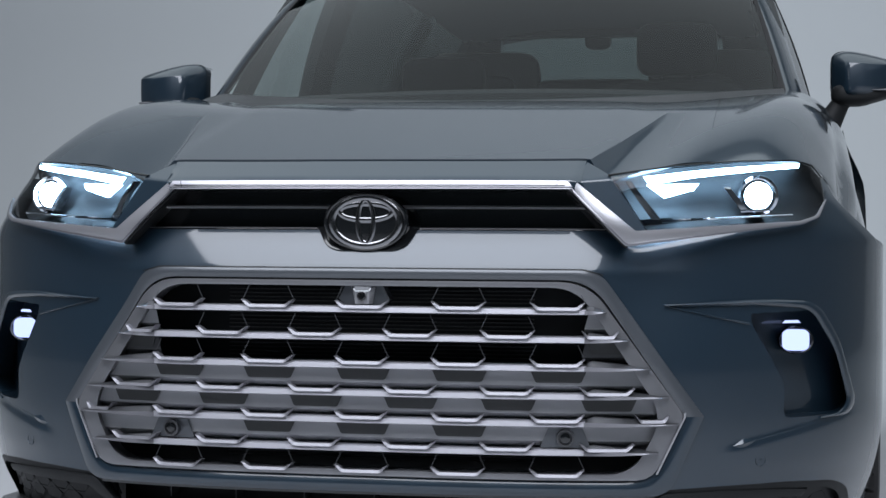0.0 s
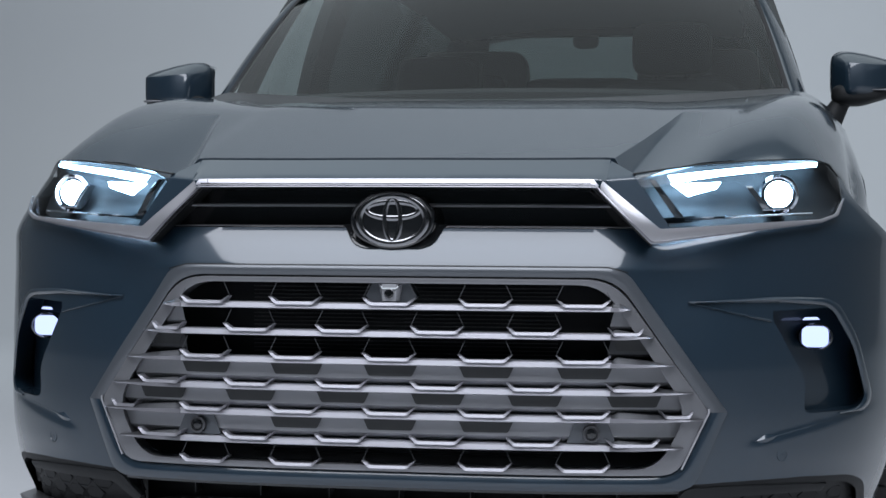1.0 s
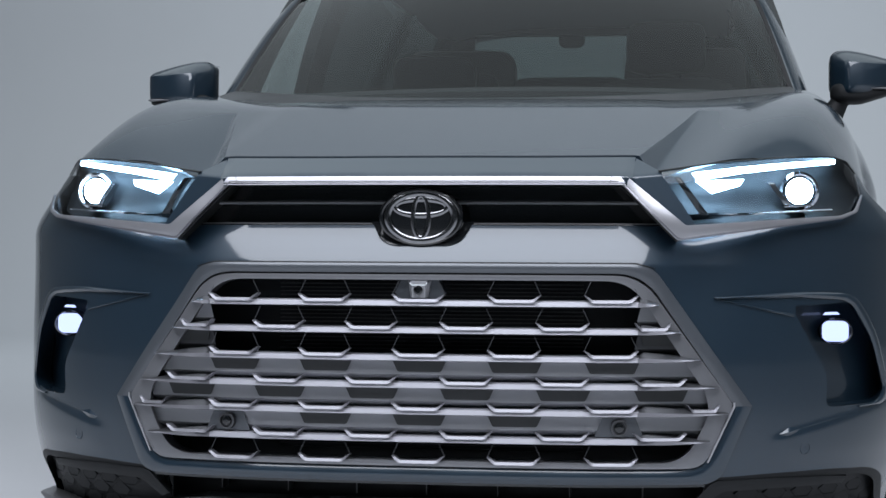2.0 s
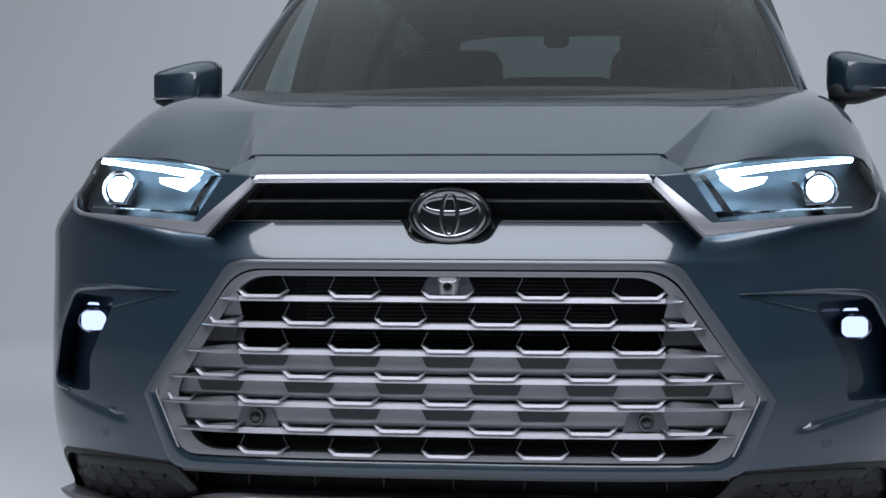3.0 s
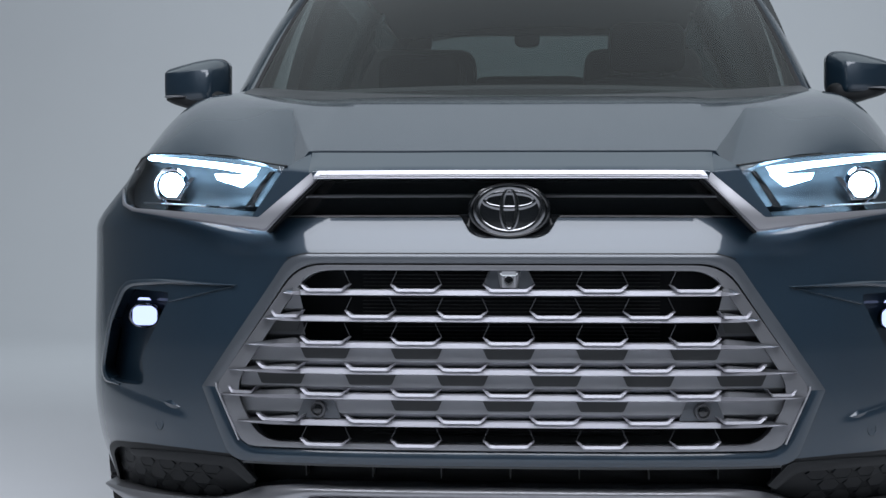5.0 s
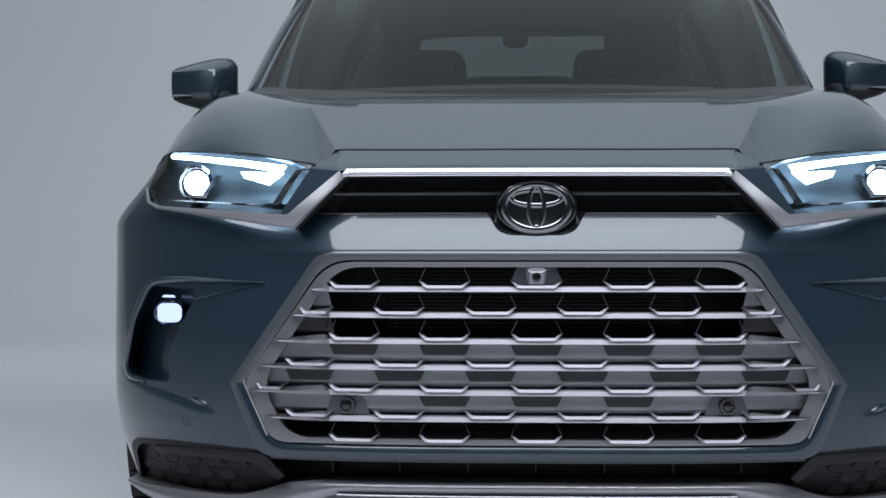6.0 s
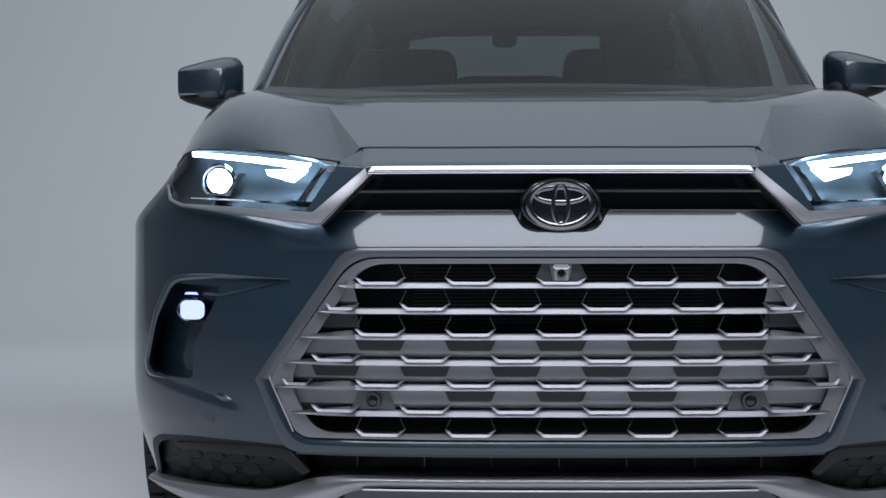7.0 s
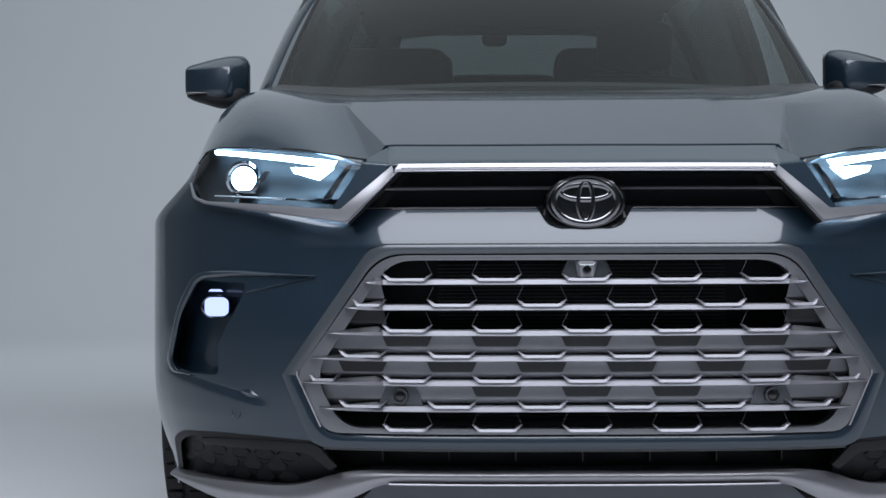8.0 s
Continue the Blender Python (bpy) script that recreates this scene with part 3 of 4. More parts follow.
# camera in the top row's middle cell
camera_pod = empty("camera_pod", grille)
camera_pod.matrix_basis = pose(0, plan(0), 0.700, 0, 0, 0)
bm = bmesh.new()
pts = [(-0.048, -0.005), (-0.036, 0.019), (0.036, 0.019), (0.048, -0.005), (0.036, -0.017), (-0.036, -0.017)]
f, g = [bm.verts.new((x, 0.006, z)) for x, z in pts], [bm.verts.new((x, 0.04, z)) for x, z in pts]
bm.faces.new(f)
for i in range(6):
    bm.faces.new((f[i], f[(i + 1) % 6], g[(i + 1) % 6], g[i]))
part("housing", bm, SURROUND, camera_pod, smooth=False)
bm = bmesh.new()
w = [[bm.verts.new((x, y, z)) for x, z in ((-a, 0.018), (a, 0.018), (b, -0.014), (-b, -0.014))] for a, b, y in ((0.023, 0.017, 0.004), (0.0135, 0.0125, -0.012))]
for i in range(4):
    bm.faces.new((w[0][i], w[0][(i + 1) % 4], w[1][(i + 1) % 4], w[1][i]))
bm.faces.new(w[1])
part("bracket", bm, PLATE, camera_pod, smooth=False)
bm = bmesh.new()
v = [bm.verts.new((x, y, z)) for y in (-0.004, 0.004) for x, z in ((-0.0215, 0.0175), (0.0215, 0.0175), (0.0125, 0.0085), (-0.0125, 0.0085))]
for f in ((0, 1, 2, 3), (7, 6, 5, 4), (0, 4, 5, 1), (1, 5, 6, 2), (2, 6, 7, 3), (3, 7, 4, 0)):
    bm.faces.new([v[i] for i in f])
for q in v[:4]:
    q.co.y = -0.0145 if q.co.z < 0.012 else -0.006
part("top_plate", bm, CHROME, camera_pod, smooth=False)
part("lens_ring", turned([(0.0102, -0.008), (0.0102, -0.0150), (0.0088, -0.0156), (0.0086, -0.012)], 20), FRAME_SILVER, camera_pod)
part("camera_lens", turned([(0.009, -0.010), (0.0085, -0.016), (0.0055, -0.017), (0.005, -0.014), (0.001, -0.014)], 20), GLOSS_BLACK, camera_pod)

# ---- upper grille, chrome bar and badge ----
upper = tagged(empty("upper_grille", car), "gloss black upper grille")


def deep(x, z):
    return plan(x) + 0.055


part("panel", ruled([(0, 0.915), (0.38, 0.915), (0.40, 0.90)], [(0, 0.80), (0.40, 0.80), (0.47, 0.80)], 50, 6, 0.015, 0, 0.01, depth=deep), GLOSS_BLACK, upper)
part("slat", ruled([(0, 0.8695), (0.42, 0.8695)], [(0, 0.8635), (0.425, 0.8635)], 50, 2, -0.018, 0.003, 0.02, depth=deep), FRAME_SILVER, upper)
for s in (1, -1):
    part("lower_lip", ruled([(0.098, 0.8285), (0.455, 0.8285)], [(0.098, 0.8235), (0.458, 0.8235)], 50, 2, -0.001, 0.001, 0.05, sides=(s,)), GLOSS_BLACK, upper)
    part("lip_line", ruled([(0.100, 0.8275), (0.448, 0.8275)], [(0.100, 0.8258), (0.449, 0.8258)], 40, 2, -0.003, 0.0005, 0.004, sides=(s,)), FRAME_SILVER, upper)
    part("bar_seam", ruled([(0.3600, 0.9147), (0.3608, 0.9147)], [(0.3560, 0.9023), (0.3568, 0.9023)], 2, 6, -0.0125, 0.0, 0.003, depth=lambda x, z: plan(x) + 0.45 * (z - 0.9025), sides=(s,)), GLOSS_BLACK, car)
part("upper_shelf", ruled([(0, 0.902), (0.38, 0.902)], [(0, 0.897), (0.384, 0.897)], 40, 2, 0.0, 0.0, 0.06), GLOSS_BLACK, upper)
part("chrome_groove", ruled([(0, 0.9068), (0.372, 0.9068)], [(0, 0.9052), (0.373, 0.9052)], 60, 2, -0.0125, 0.0, 0.004, depth=lambda x, z: plan(x) + 0.45 * (z - 0.9025)), GLOSS_BLACK, car)
part("chrome_bar", ruled([(0, 0.9145), (0.376, 0.9145)], [(0, 0.9025), (0.386, 0.9025)], 60, 6, -0.011, 0.0006, 0.02, depth=lambda x, z: plan(x) + 0.45 * (z - 0.9025)), BRIGHT_STRIP, car, "bright chrome strip above the upper grille")

part("bar_lip", ruled([(0, 0.9006), (0.385, 0.9006)], [(0, 0.8988), (0.387, 0.8988)], 60, 2, -0.0115, 0.0004, 0.012, depth=lambda x, z: plan(x)), BRIGHT_STRIP, car)


def trim_depth(x, z):
    return plan(x / narrow(z)) + 0.016 * smooth01(z, 0.82, 0.92) * (1 - smooth01(abs(x), 0.46, 0.56))


for s in (1, -1):
    wing = tagged(empty("wing_trim", car), "satin chrome trim under the headlamp")
    part("strip", ruled(rounded([(0.371, 0.9150), (0.389, 0.9145), (0.498, 0.8235), (0.792, 0.8460), (0.8230, 0.8572), (0.8410, 0.8900)], 0.004), rounded([(0.371, 0.9015), (0.381, 0.9005), (0.483, 0.7980), (0.797, 0.8410), (0.8290, 0.8545), (0.8440, 0.8905)], 0.004), 90, 6, -0.013, 0.0008, 0.012, depth=trim_depth, sides=(s,)), SILVER, wing)
    part("bevel", ruled(rounded([(0.371, 0.9035), (0.3815, 0.9025), (0.4840, 0.7998), (0.797, 0.8420), (0.8280, 0.8550), (0.8435, 0.8905)], 0.004), rounded([(0.371, 0.9000), (0.3780, 0.8992), (0.4822, 0.7950), (0.798, 0.8395), (0.8300, 0.8540), (0.8445, 0.8905)], 0.004), 90, 3, -0.0145, 0.0006, 0.008, depth=trim_depth, sides=(s,)), BRIGHT_STRIP, wing, "bright bevelled lower edge")
    part("edge", ruled([(0.377, 0.899), (0.4825, 0.7955)], [(0.3735, 0.897), (0.479, 0.793)], 30, 2, -0.006, 0.001, 0.07, depth=trim_depth, sides=(s,)), BLACK, wing)



def cheek_depth(x, z):
    """A flat facet between the trim and the lamp, leaning back at its top."""
    y = 0.022 + 0.358 * (x - 0.392) + 0.285 * (z - 0.9145)
    return y + max(0.0, z - 0.9145 - 0.1 * (x - 0.392)) * 1.3


for s in (1, -1):
    part("lamp_cheek", ruled([(0.4025, 0.9530), (0.392, 0.9145), (0.498, 0.8225)], [(0.4515, 0.9250), (0.4515, 0.9205), (0.515, 0.8265)], 90, 8, -0.002, 0.0, 0.006, depth=cheek_depth, sides=(s,)), PAINT, car)

badge = tagged(empty("front_badge", car), "oval chrome badge on a black backing")
badge.location = (0, -0.008, 0.838)


def oval(a, b, ra, rb, y=0.0, z0=0.0, n=72, m=8):
    """An elliptic ring of flattened section."""
    bm = bmesh.new()
    rings = []
    for i in range(n):
        t = math.tau * i / n
        c, s = math.cos(t), math.sin(t)
        rings.append([bm.verts.new(((a + ra * math.cos(k * math.tau / m)) * c, y + rb * math.sin(k * math.tau / m), z0 + (b + ra * math.cos(k * math.tau / m)) * s)) for k in range(m)])
    for i in range(n):
        p, q = rings[i], rings[(i + 1) % n]
        for k in range(m):
            bm.faces.new((p[k], p[(k + 1) % m], q[(k + 1) % m], q[k]))
    return bm


def oval_plate(a, b, y0, y1, dome=0.0, n=72):
    bm = bmesh.new()
    rows = [[bm.verts.new((a * r * math.cos(math.tau * i / n), y, b * r * math.sin(math.tau * i / n))) for i in range(n)] for r, y in ((1, y1), (1, y0 + 0.003), (0.97, y0), (0.7, y0 - dome * 0.5), (0.35, y0 - dome * 0.9), (0.02, y0 - dome))]
    for p, q in zip(rows, rows[1:]):
        for i in range(n):
            bm.faces.new((p[i], p[(i + 1) % n], q[(i + 1) % n], q[i]))
    bm.faces.new(rows[-1])
    return bm


part("backing", oval_plate(0.080, 0.0535, 0.004, 0.08, 0.003), GLOSS_BLACK, badge, "gloss black oval backing")
part("bezel", oval(0.0765, 0.0510, 0.0045, 0.004, y=0.003), GLOSS_BLACK, badge)
part("outer_ring", oval(0.0640, 0.0450, 0.0064, 0.0022), BADGE_CHROME, badge, "chrome oval")
part("wide_ring", oval(0.0500, 0.0155, 0.0056, 0.0020, y=0.001, z0=0.0185), BADGE_CHROME, badge)
part("tall_ring", oval(0.0150, 0.0400, 0.0050, 0.0020, y=0.0005, z0=0.0), BADGE_CHROME, badge)
bm = bmesh.new()
pts = rounded([(-0.112, 0.83), (-0.098, 0.83), (-0.078, 0.794), (-0.055, 0.7845), (0.055, 0.7845), (0.078, 0.794), (0.098, 0.83), (0.112, 0.83)], 0.012)
f, g = [bm.verts.new((x, nose(x, z) - 0.003, z)) for x, z in pts], [bm.verts.new((x, 0.08, z)) for x, z in pts]
for i in range(len(pts) - 1):
    bm.faces.new((f[i], f[i + 1], g[i + 1], g[i]))
h = [bm.verts.new((x * 0.96, nose(x, z) - 0.001, 0.83 + (z - 0.83) * 0.95)) for x, z in pts]
for i in range(len(pts) - 1):
    bm.faces.new((f[i], f[i + 1], h[i + 1], h[i]))
bm.faces.new(h)
part("cradle", bm, GLOSS_BLACK, upper, "gloss black cradle under the badge")


# ---- headlamps ----
for s in (1, -1):
    lamp = tagged(empty("headlamp", car), "lit white headlamp behind a clear lens")
    o = part("lens", ruled(LAMP_TOP, LAMP_LOW, 50, 10, -0.001, 0.004, 0.003, sides=(s,)), LENS, lamp, "clear lens")
    o.visible_shadow = False
    part("housing", ruled(LAMP_TOP, LAMP_LOW, 50, 10, 0.0, 0, 0.004, depth=lambda x, z: nose(x, z) + 0.075 * math.sin(math.pi * min(1, max(0, (0.965 - z) / 0.14))) ** 0.5, sides=(s,)), BLACK, lamp, "dark lamp housing")
    part("rim_seal", ruled([(0.445, 0.9280), (0.56, 0.9470), (0.68, 0.9600), (0.785, 0.9670), (0.8185, 0.9605), (0.838, 0.936)], [(0.449, 0.9248), (0.56, 0.9438), (0.68, 0.9568), (0.785, 0.9638), (0.816, 0.9573), (0.835, 0.935)], 40, 2, -0.003, 0.001, 0.02, sides=(s,)), GLOSS_BLACK, lamp)
    part("light_blade", ruled([(0.508, 0.9245), (0.60, 0.9375), (0.70, 0.9500), (0.792, 0.9610)], [(0.518, 0.9105), (0.60, 0.9255), (0.70, 0.9400), (0.790, 0.9530)], 40, 3, 0.010, 0.004, 0.015, sides=(s,)), LAMP_GLOW, lamp, "glowing white light blade")
    part("light_hook", ruled([(0.514, 0.9090), (0.606, 0.9140)], [(0.545, 0.886), (0.598, 0.9015)], 12, 4, 0.014, 0.003, 0.015, sides=(s,)), LAMP_GLOW, lamp, "glowing white inner light")
    bm = turned([(0.040, 0.02), (0.038, -0.004), (0.033, -0.008), (0.031, 0.004)], 32)
    o = part("projector_bezel", bm, CHROME, lamp)
    o.matrix_basis = pose(s * 0.715, nose(0.715, 0.894) + 0.035, 0.894)
    o = part("projector", turned([(0.026, 0.004), (0.022, -0.006), (0.014, -0.012), (0.003, -0.014)], 32), BEAM_GLOW, lamp, "glowing projector lens")
    o.matrix_basis = pose(s * 0.715, nose(0.715, 0.894) + 0.035, 0.894)
    part("inner_blade", ruled([(0.652, 0.908), (0.664, 0.908)], [(0.684, 0.866), (0.697, 0.866)], 6, 3, 0.012, 0.002, 0.03, sides=(s,)), CHROME, lamp, "chrome reflector blade")
    part("reflector_foot", ruled([(0.684, 0.8665), (0.735, 0.8705)], [(0.684, 0.8610), (0.735, 0.8650)], 8, 3, 0.012, 0.001, 0.03, sides=(s,)), CHROME, lamp)
    part("inner_facet", ruled([(0.474, 0.9165), (0.522, 0.846)], [(0.486, 0.9160), (0.540, 0.8450)], 12, 3, 0.016, 0.002, 0.02, sides=(s,)), GLOSS_BLACK, lamp)
    bm = bmesh.new()
    end = [bm.verts.new((s * (0.835 + 0.006 * k / 8), nose(0.835 + 0.006 * k / 8, 0.935 - 0.045 * k / 8) + d, 0.935 - 0.045 * k / 8)) for k in range(9) for d in (-0.001, 0.10)]
    for k in range(8):
        bm.faces.new((end[2 * k], end[2 * k + 1], end[2 * k + 3], end[2 * k + 2]))
    part("housing_end", bm, BLACK, lamp)
    part("lower_strip", ruled([(0.54, 0.845), (0.78, 0.860)], [(0.54, 0.8405), (0.78, 0.8565)], 24, 2, 0.012, 0.001, 0.02, sides=(s,)), CHROME, lamp)
    glow = bpy.data.lights.new("headlamp_beam", "SPOT")
    glow.energy, glow.color, glow.spot_size, glow.spot_blend, glow.shadow_soft_size = 8, (0.75, 0.87, 1.0), radians(70), 0.8, 0.02
    new("headlamp_beam", glow).matrix_world = look((s * 0.715, nose(0.715, 0.894) - 0.01, 0.894), (s * 0.9, -6, 0.3))


# ---- fog lamps and their pockets ----
def pocket_depth(x, z):
    return nose(x, z) + 0.085


for s in (1, -1):
    fog = tagged(empty("fog_lamp", car), "lit fog lamp in a black pocket")
    part("pocket_wall", ruled(FOG_CUT[:len(FOG_CUT) // 2 + 1], FOG_CUT[len(FOG_CUT) // 2:][::-1], 40, 8, 0, 0, 0.004, depth=pocket_depth, sides=(s,)), PAINT, fog)
    bm = bmesh.new()
    ring = FOG_CUT
    fr = [bm.verts.new((s * x, nose(x, z) + 0.001, z)) for x, z in ring]
    bk = [bm.verts.new((s * x, nose(x, z) + 0.09, z)) for x, z in ring]
    for a, b, c, d in zip(fr, fr[1:], bk[1:], bk):
        bm.faces.new((a, b, c, d))
    part("pocket_side", bm, PAINT, fog)
    outer = rounded([(0.549, 0.6885), (0.72, 0.700), (0.828, 0.694), (0.872, 0.62), (0.905, 0.50), (0.892, 0.474), (0.835, 0.471)], 0.03)
    innr = rounded([(0.556, 0.686), (0.71, 0.689), (0.815, 0.682), (0.861, 0.605), (0.889, 0.503), (0.875, 0.480), (0.835, 0.475)], 0.025)
    part("bezel", ruled(outer, innr, 80, 4, -0.001, 0.006, 0.01, sides=(s,)), PAINT, fog)
    part("brow_edge", ruled([(0.549, 0.6895), (0.70, 0.6925)], [(0.553, 0.6870), (0.70, 0.6885)], 24, 3, -0.003, 0.0015, 0.006, sides=(s,)), PAINT, fog)
    part("brow_edge", ruled([(0.549, 0.6885), (0.702, 0.6555)], [(0.556, 0.6850), (0.702, 0.6515)], 24, 3, -0.002, 0.0015, 0.008, sides=(s,)), PAINT, fog)
    part("brow", ruled([(0.549, 0.688), (0.70, 0.690)], [(0.549, 0.6865), (0.700, 0.652)], 20, 6, 0.004, 0.0, 0.006, sides=(s,)), PAINT, fog)
    o = part("bezel_ring", turned([(0.042, 0.03), (0.042, -0.004), (0.038, -0.007), (0.036, 0.004)], 32), GLOSS_BLACK, fog)
    x = 0.787 if s > 0 else 0.776
    m = pose(s * x, nose(x, 0.62) + 0.043, 0.620) @ Matrix.Diagonal((0.80, 1, 0.64, 1))
    o.matrix_basis = m
    o = part("lens", ellipsoid(bmesh.new(), (0, 0, 0), (0.032, 0.009, 0.032), 3.6, 64, 32), FOG_GLOW, fog, "glowing fog lens")
    o.matrix_basis = m
    part("top_light", ruled([(0.767, 0.6575), (0.791, 0.6575)], [(0.762, 0.6525), (0.796, 0.6525)], 10, 3, 0.04, 0.002, 0.01, sides=(s,)), FOG_GLOW, fog)

for s in (1, -1):
    o = part("sensor_cap", turned([(0.0125, 0.004), (0.0120, -0.0006), (0.0112, -0.0006), (0.0108, 0.0006), (0.003, -0.0002)]), PAINT, car)
    o.matrix_basis = pose(s * 0.724, nose(0.724, 0.400), 0.400, 0, 0, s * slope(0.724))

def crease(s):
    """A lip that starts under the fog lamp, stands proud at its inner end and dies away outwards."""
    bm = bmesh.new()
    prev = None
    for i in range(61):
        x = 0.674 + 0.19 * i / 60
        z = 0.434 + 0.23 * (x - 0.70) + (0.010 if s < 0 else 0.0)
        p = min(0.26 * (x - 0.674), max(0.0052 - 0.24 * (x - 0.694), 0.0003 - 0.002 * (x - 0.72))) + 0.0002
        ring = [bm.verts.new((s * x, y, w)) for y, w in ((nose(x, z + p / 0.5) + 0.002, z + p / 0.5 + 0.002), (nose(x, z) - p, z), (nose(x, z) - p + 0.0008, z - 0.001), (nose(x, z - 0.010) + 0.002, z - 0.010))]
        if prev:
            for k in range(3):
                bm.faces.new((prev[k], ring[k], ring[k + 1], prev[k + 1]))
        prev = ring
    return bm


for s in (1, -1):
    part("crease", crease(s), PAINT, car)

# ---- lower bumper ----
lower = tagged(empty("lower_bumper", car), "black lower intake with a satin silver skid bar")


def under(x, z):
    return plan(x) + 0.085


part("intake_panel", ruled([(0, 0.34), (0.54, 0.34)], [(0, 0.20), (0.54, 0.20)], 40, 6, 0.06, 0, 0.01, depth=under), BLACK, lower)
part("intake_lip", ruled([(0, 0.339), (0.534, 0.339)], [(0, 0.333), (0.534, 0.333)], 40, 2, 0.0, 0.001, 0.08), DARK_GREY, lower)
for x in [i * 0.1385 for i in range(-3, 4)]:
    part("fin", block(bmesh.new(), x - 0.001, x + 0.001, plan(x) + 0.10, plan(x) + 0.15, 0.30, 0.338), DARK_GREY, lower, smooth=False)
part("skid_bar", ruled(rounded([(0, 0.290), (0.44, 0.289), (0.512, 0.280), (0.565, 0.258), (0.62, 0.2475), (0.75, 0.2475), (0.90, 0.246)], 0.03), rounded([(0, 0.2625), (0.37, 0.2625), (0.42, 0.258), (0.49, 0.222), (0.56, 0.196), (0.75, 0.202), (0.905, 0.238)], 0.03), 100, 8, -0.035, 0.010, 0.08, depth=under), SKID_SILVER, lower, "satin silver skid bar")
part("skid_line", ruled([(0, 0.2625), (0.40, 0.2625)], [(0, 0.2585), (0.402, 0.2585)], 40, 2, -0.046, 0.001, 0.02, depth=under), BRIGHT_STRIP, lower)
part("skid_lower", ruled([(0, 0.260), (0.42, 0.260)], [(0, 0.19), (0.50, 0.19)], 40, 5, -0.018, 0.0, 0.05, depth=under), SURROUND, lower)
for s in (1, -1):
    part("corner_trim", ruled(rounded([(0.537, 0.341), (0.556, 0.3515), (0.66, 0.3563), (0.77, 0.3575), (0.86, 0.3505), (0.895, 0.328), (0.905, 0.235)], 0.02), rounded([(0.520, 0.30), (0.556, 0.340), (0.66, 0.343), (0.77, 0.342), (0.845, 0.338), (0.872, 0.32), (0.880, 0.235)], 0.02), 70, 4, 0.001, 0.0, 0.06, sides=(s,)), BLACK, lower)
    part("corner_brow", ruled(rounded([(0.507, 0.297), (0.549, 0.343), (0.66, 0.3455), (0.77, 0.342), (0.81, 0.337)], 0.012), rounded([(0.524, 0.288), (0.566, 0.323), (0.66, 0.3255), (0.77, 0.326), (0.80, 0.324)], 0.012), 60, 4, -0.004, 0.002, 0.03, sides=(s,)), BLACK, lower)
    part("corner_pocket", ruled([(0.52, 0.33), (0.66, 0.345), (0.77, 0.345), (0.885, 0.335)], [(0.52, 0.24), (0.66, 0.225), (0.77, 0.225), (0.895, 0.235)], 40, 6, 0.04, 0, 0.01, sides=(s,)), BLACK, lower)
hexs = None
for s in (1, -1):
    for r in range(3):
        for c in range(5):
            x, z = 0.615 + 0.054 * c + (0.027 if r % 2 else 0), 0.262 + 0.025 * r
            m = pose(s * x, nose(x, z) + 0.034, z, 0, 0, s * slope(x))
            if hexs is None:
                bm = bmesh.new()
                ang = [math.radians(60 * k) for k in range(6)]
                a = [bm.verts.new((0.029 * math.cos(t), 0.003, 0.0150 * math.sin(t))) for t in ang]
                b = [bm.verts.new((0.025 * math.cos(t), 0.001 - 0.003 * math.sin(t), 0.0125 * math.sin(t))) for t in ang]
                for k in range(6):
                    bm.faces.new((a[k], a[(k + 1) % 6], b[(k + 1) % 6], b[k]))
                bm.faces.new(b)
                hexs = part("hexagon_relief", bm, BLACK, lower, smooth=False)
                hexs.matrix_basis = m
            else:
                share("hexagon_relief", hexs, m, lower)


# ---- mirrors ----
MIRROR_AT = {-1: (0.014, -0.10, -0.013), 1: (0.012, 0.145, 0.026)}


def mirror(s):
    o = tagged(empty("wing_mirror", car), "dark painted door mirror with a silver strip")
    o.location = MIRROR_AT[s]

    def shape(p):
        x = p.x * s
        out = smooth01(x, -0.06, 0.095)
        z = p.z * (1 - 0.42 * out) if p.z > 0 else p.z
        y = p.y + 0.035 * out ** 2 + (0.012 * smooth01(-x, 0.02, 0.09) if p.y < 0 else 0)
        if p.y < 0.03:
            # the top and the inner end fall back from a flat face
            y += 1.5 * math.hypot(max(0.0, z - 0.020), 0.9 * max(0.0, -x - 0.048))
        return Vector((p.x, y, z))
    part("cap", ellipsoid(bmesh.new(), (s * 0.965, 1.70, 1.260), (0.092, 0.075, 0.068), 5.5, 64, 48, shape), PAINT, o, "painted mirror cap")
    part("lower_shell", ellipsoid(bmesh.new(), (s * 0.962, 1.705, 1.198), (0.088, 0.065, 0.032), 3.2, 40, 20, lambda p: Vector((p.x * (1 + 6 * min(0, p.z)) + s * 0.5 * min(0, p.z), p.y, p.z * (1 - 0.38 * smooth01(s * p.x, 0.0, 0.085)) + 0.004))), BLACK, o)
    part("signal_strip", ellipsoid(bmesh.new(), (s * 1.012, 1.655, 1.2095), (0.036, 0.024, 0.0048), 3, 24, 10, lambda p: Vector((p.x, p.y, p.z * (0.55 + 9 * max(0.0, s * p.x + 0.01))))), FRAME_SILVER, o)
    part("glass", ellipsoid(bmesh.new(), (s * 0.965, 1.782, 1.250), (0.078, 0.004, 0.045), 5, 24, 12), CHROME, o)
    part("arm", tube([(s * 0.918, 1.70, 1.205), (s * 0.900, 1.700, 1.176), (s * 0.868, 1.70, 1.120)], [0.030, 0.026, 0.036], 14), BLACK, o)
    return o


for s in (1, -1):
    mirror(s)

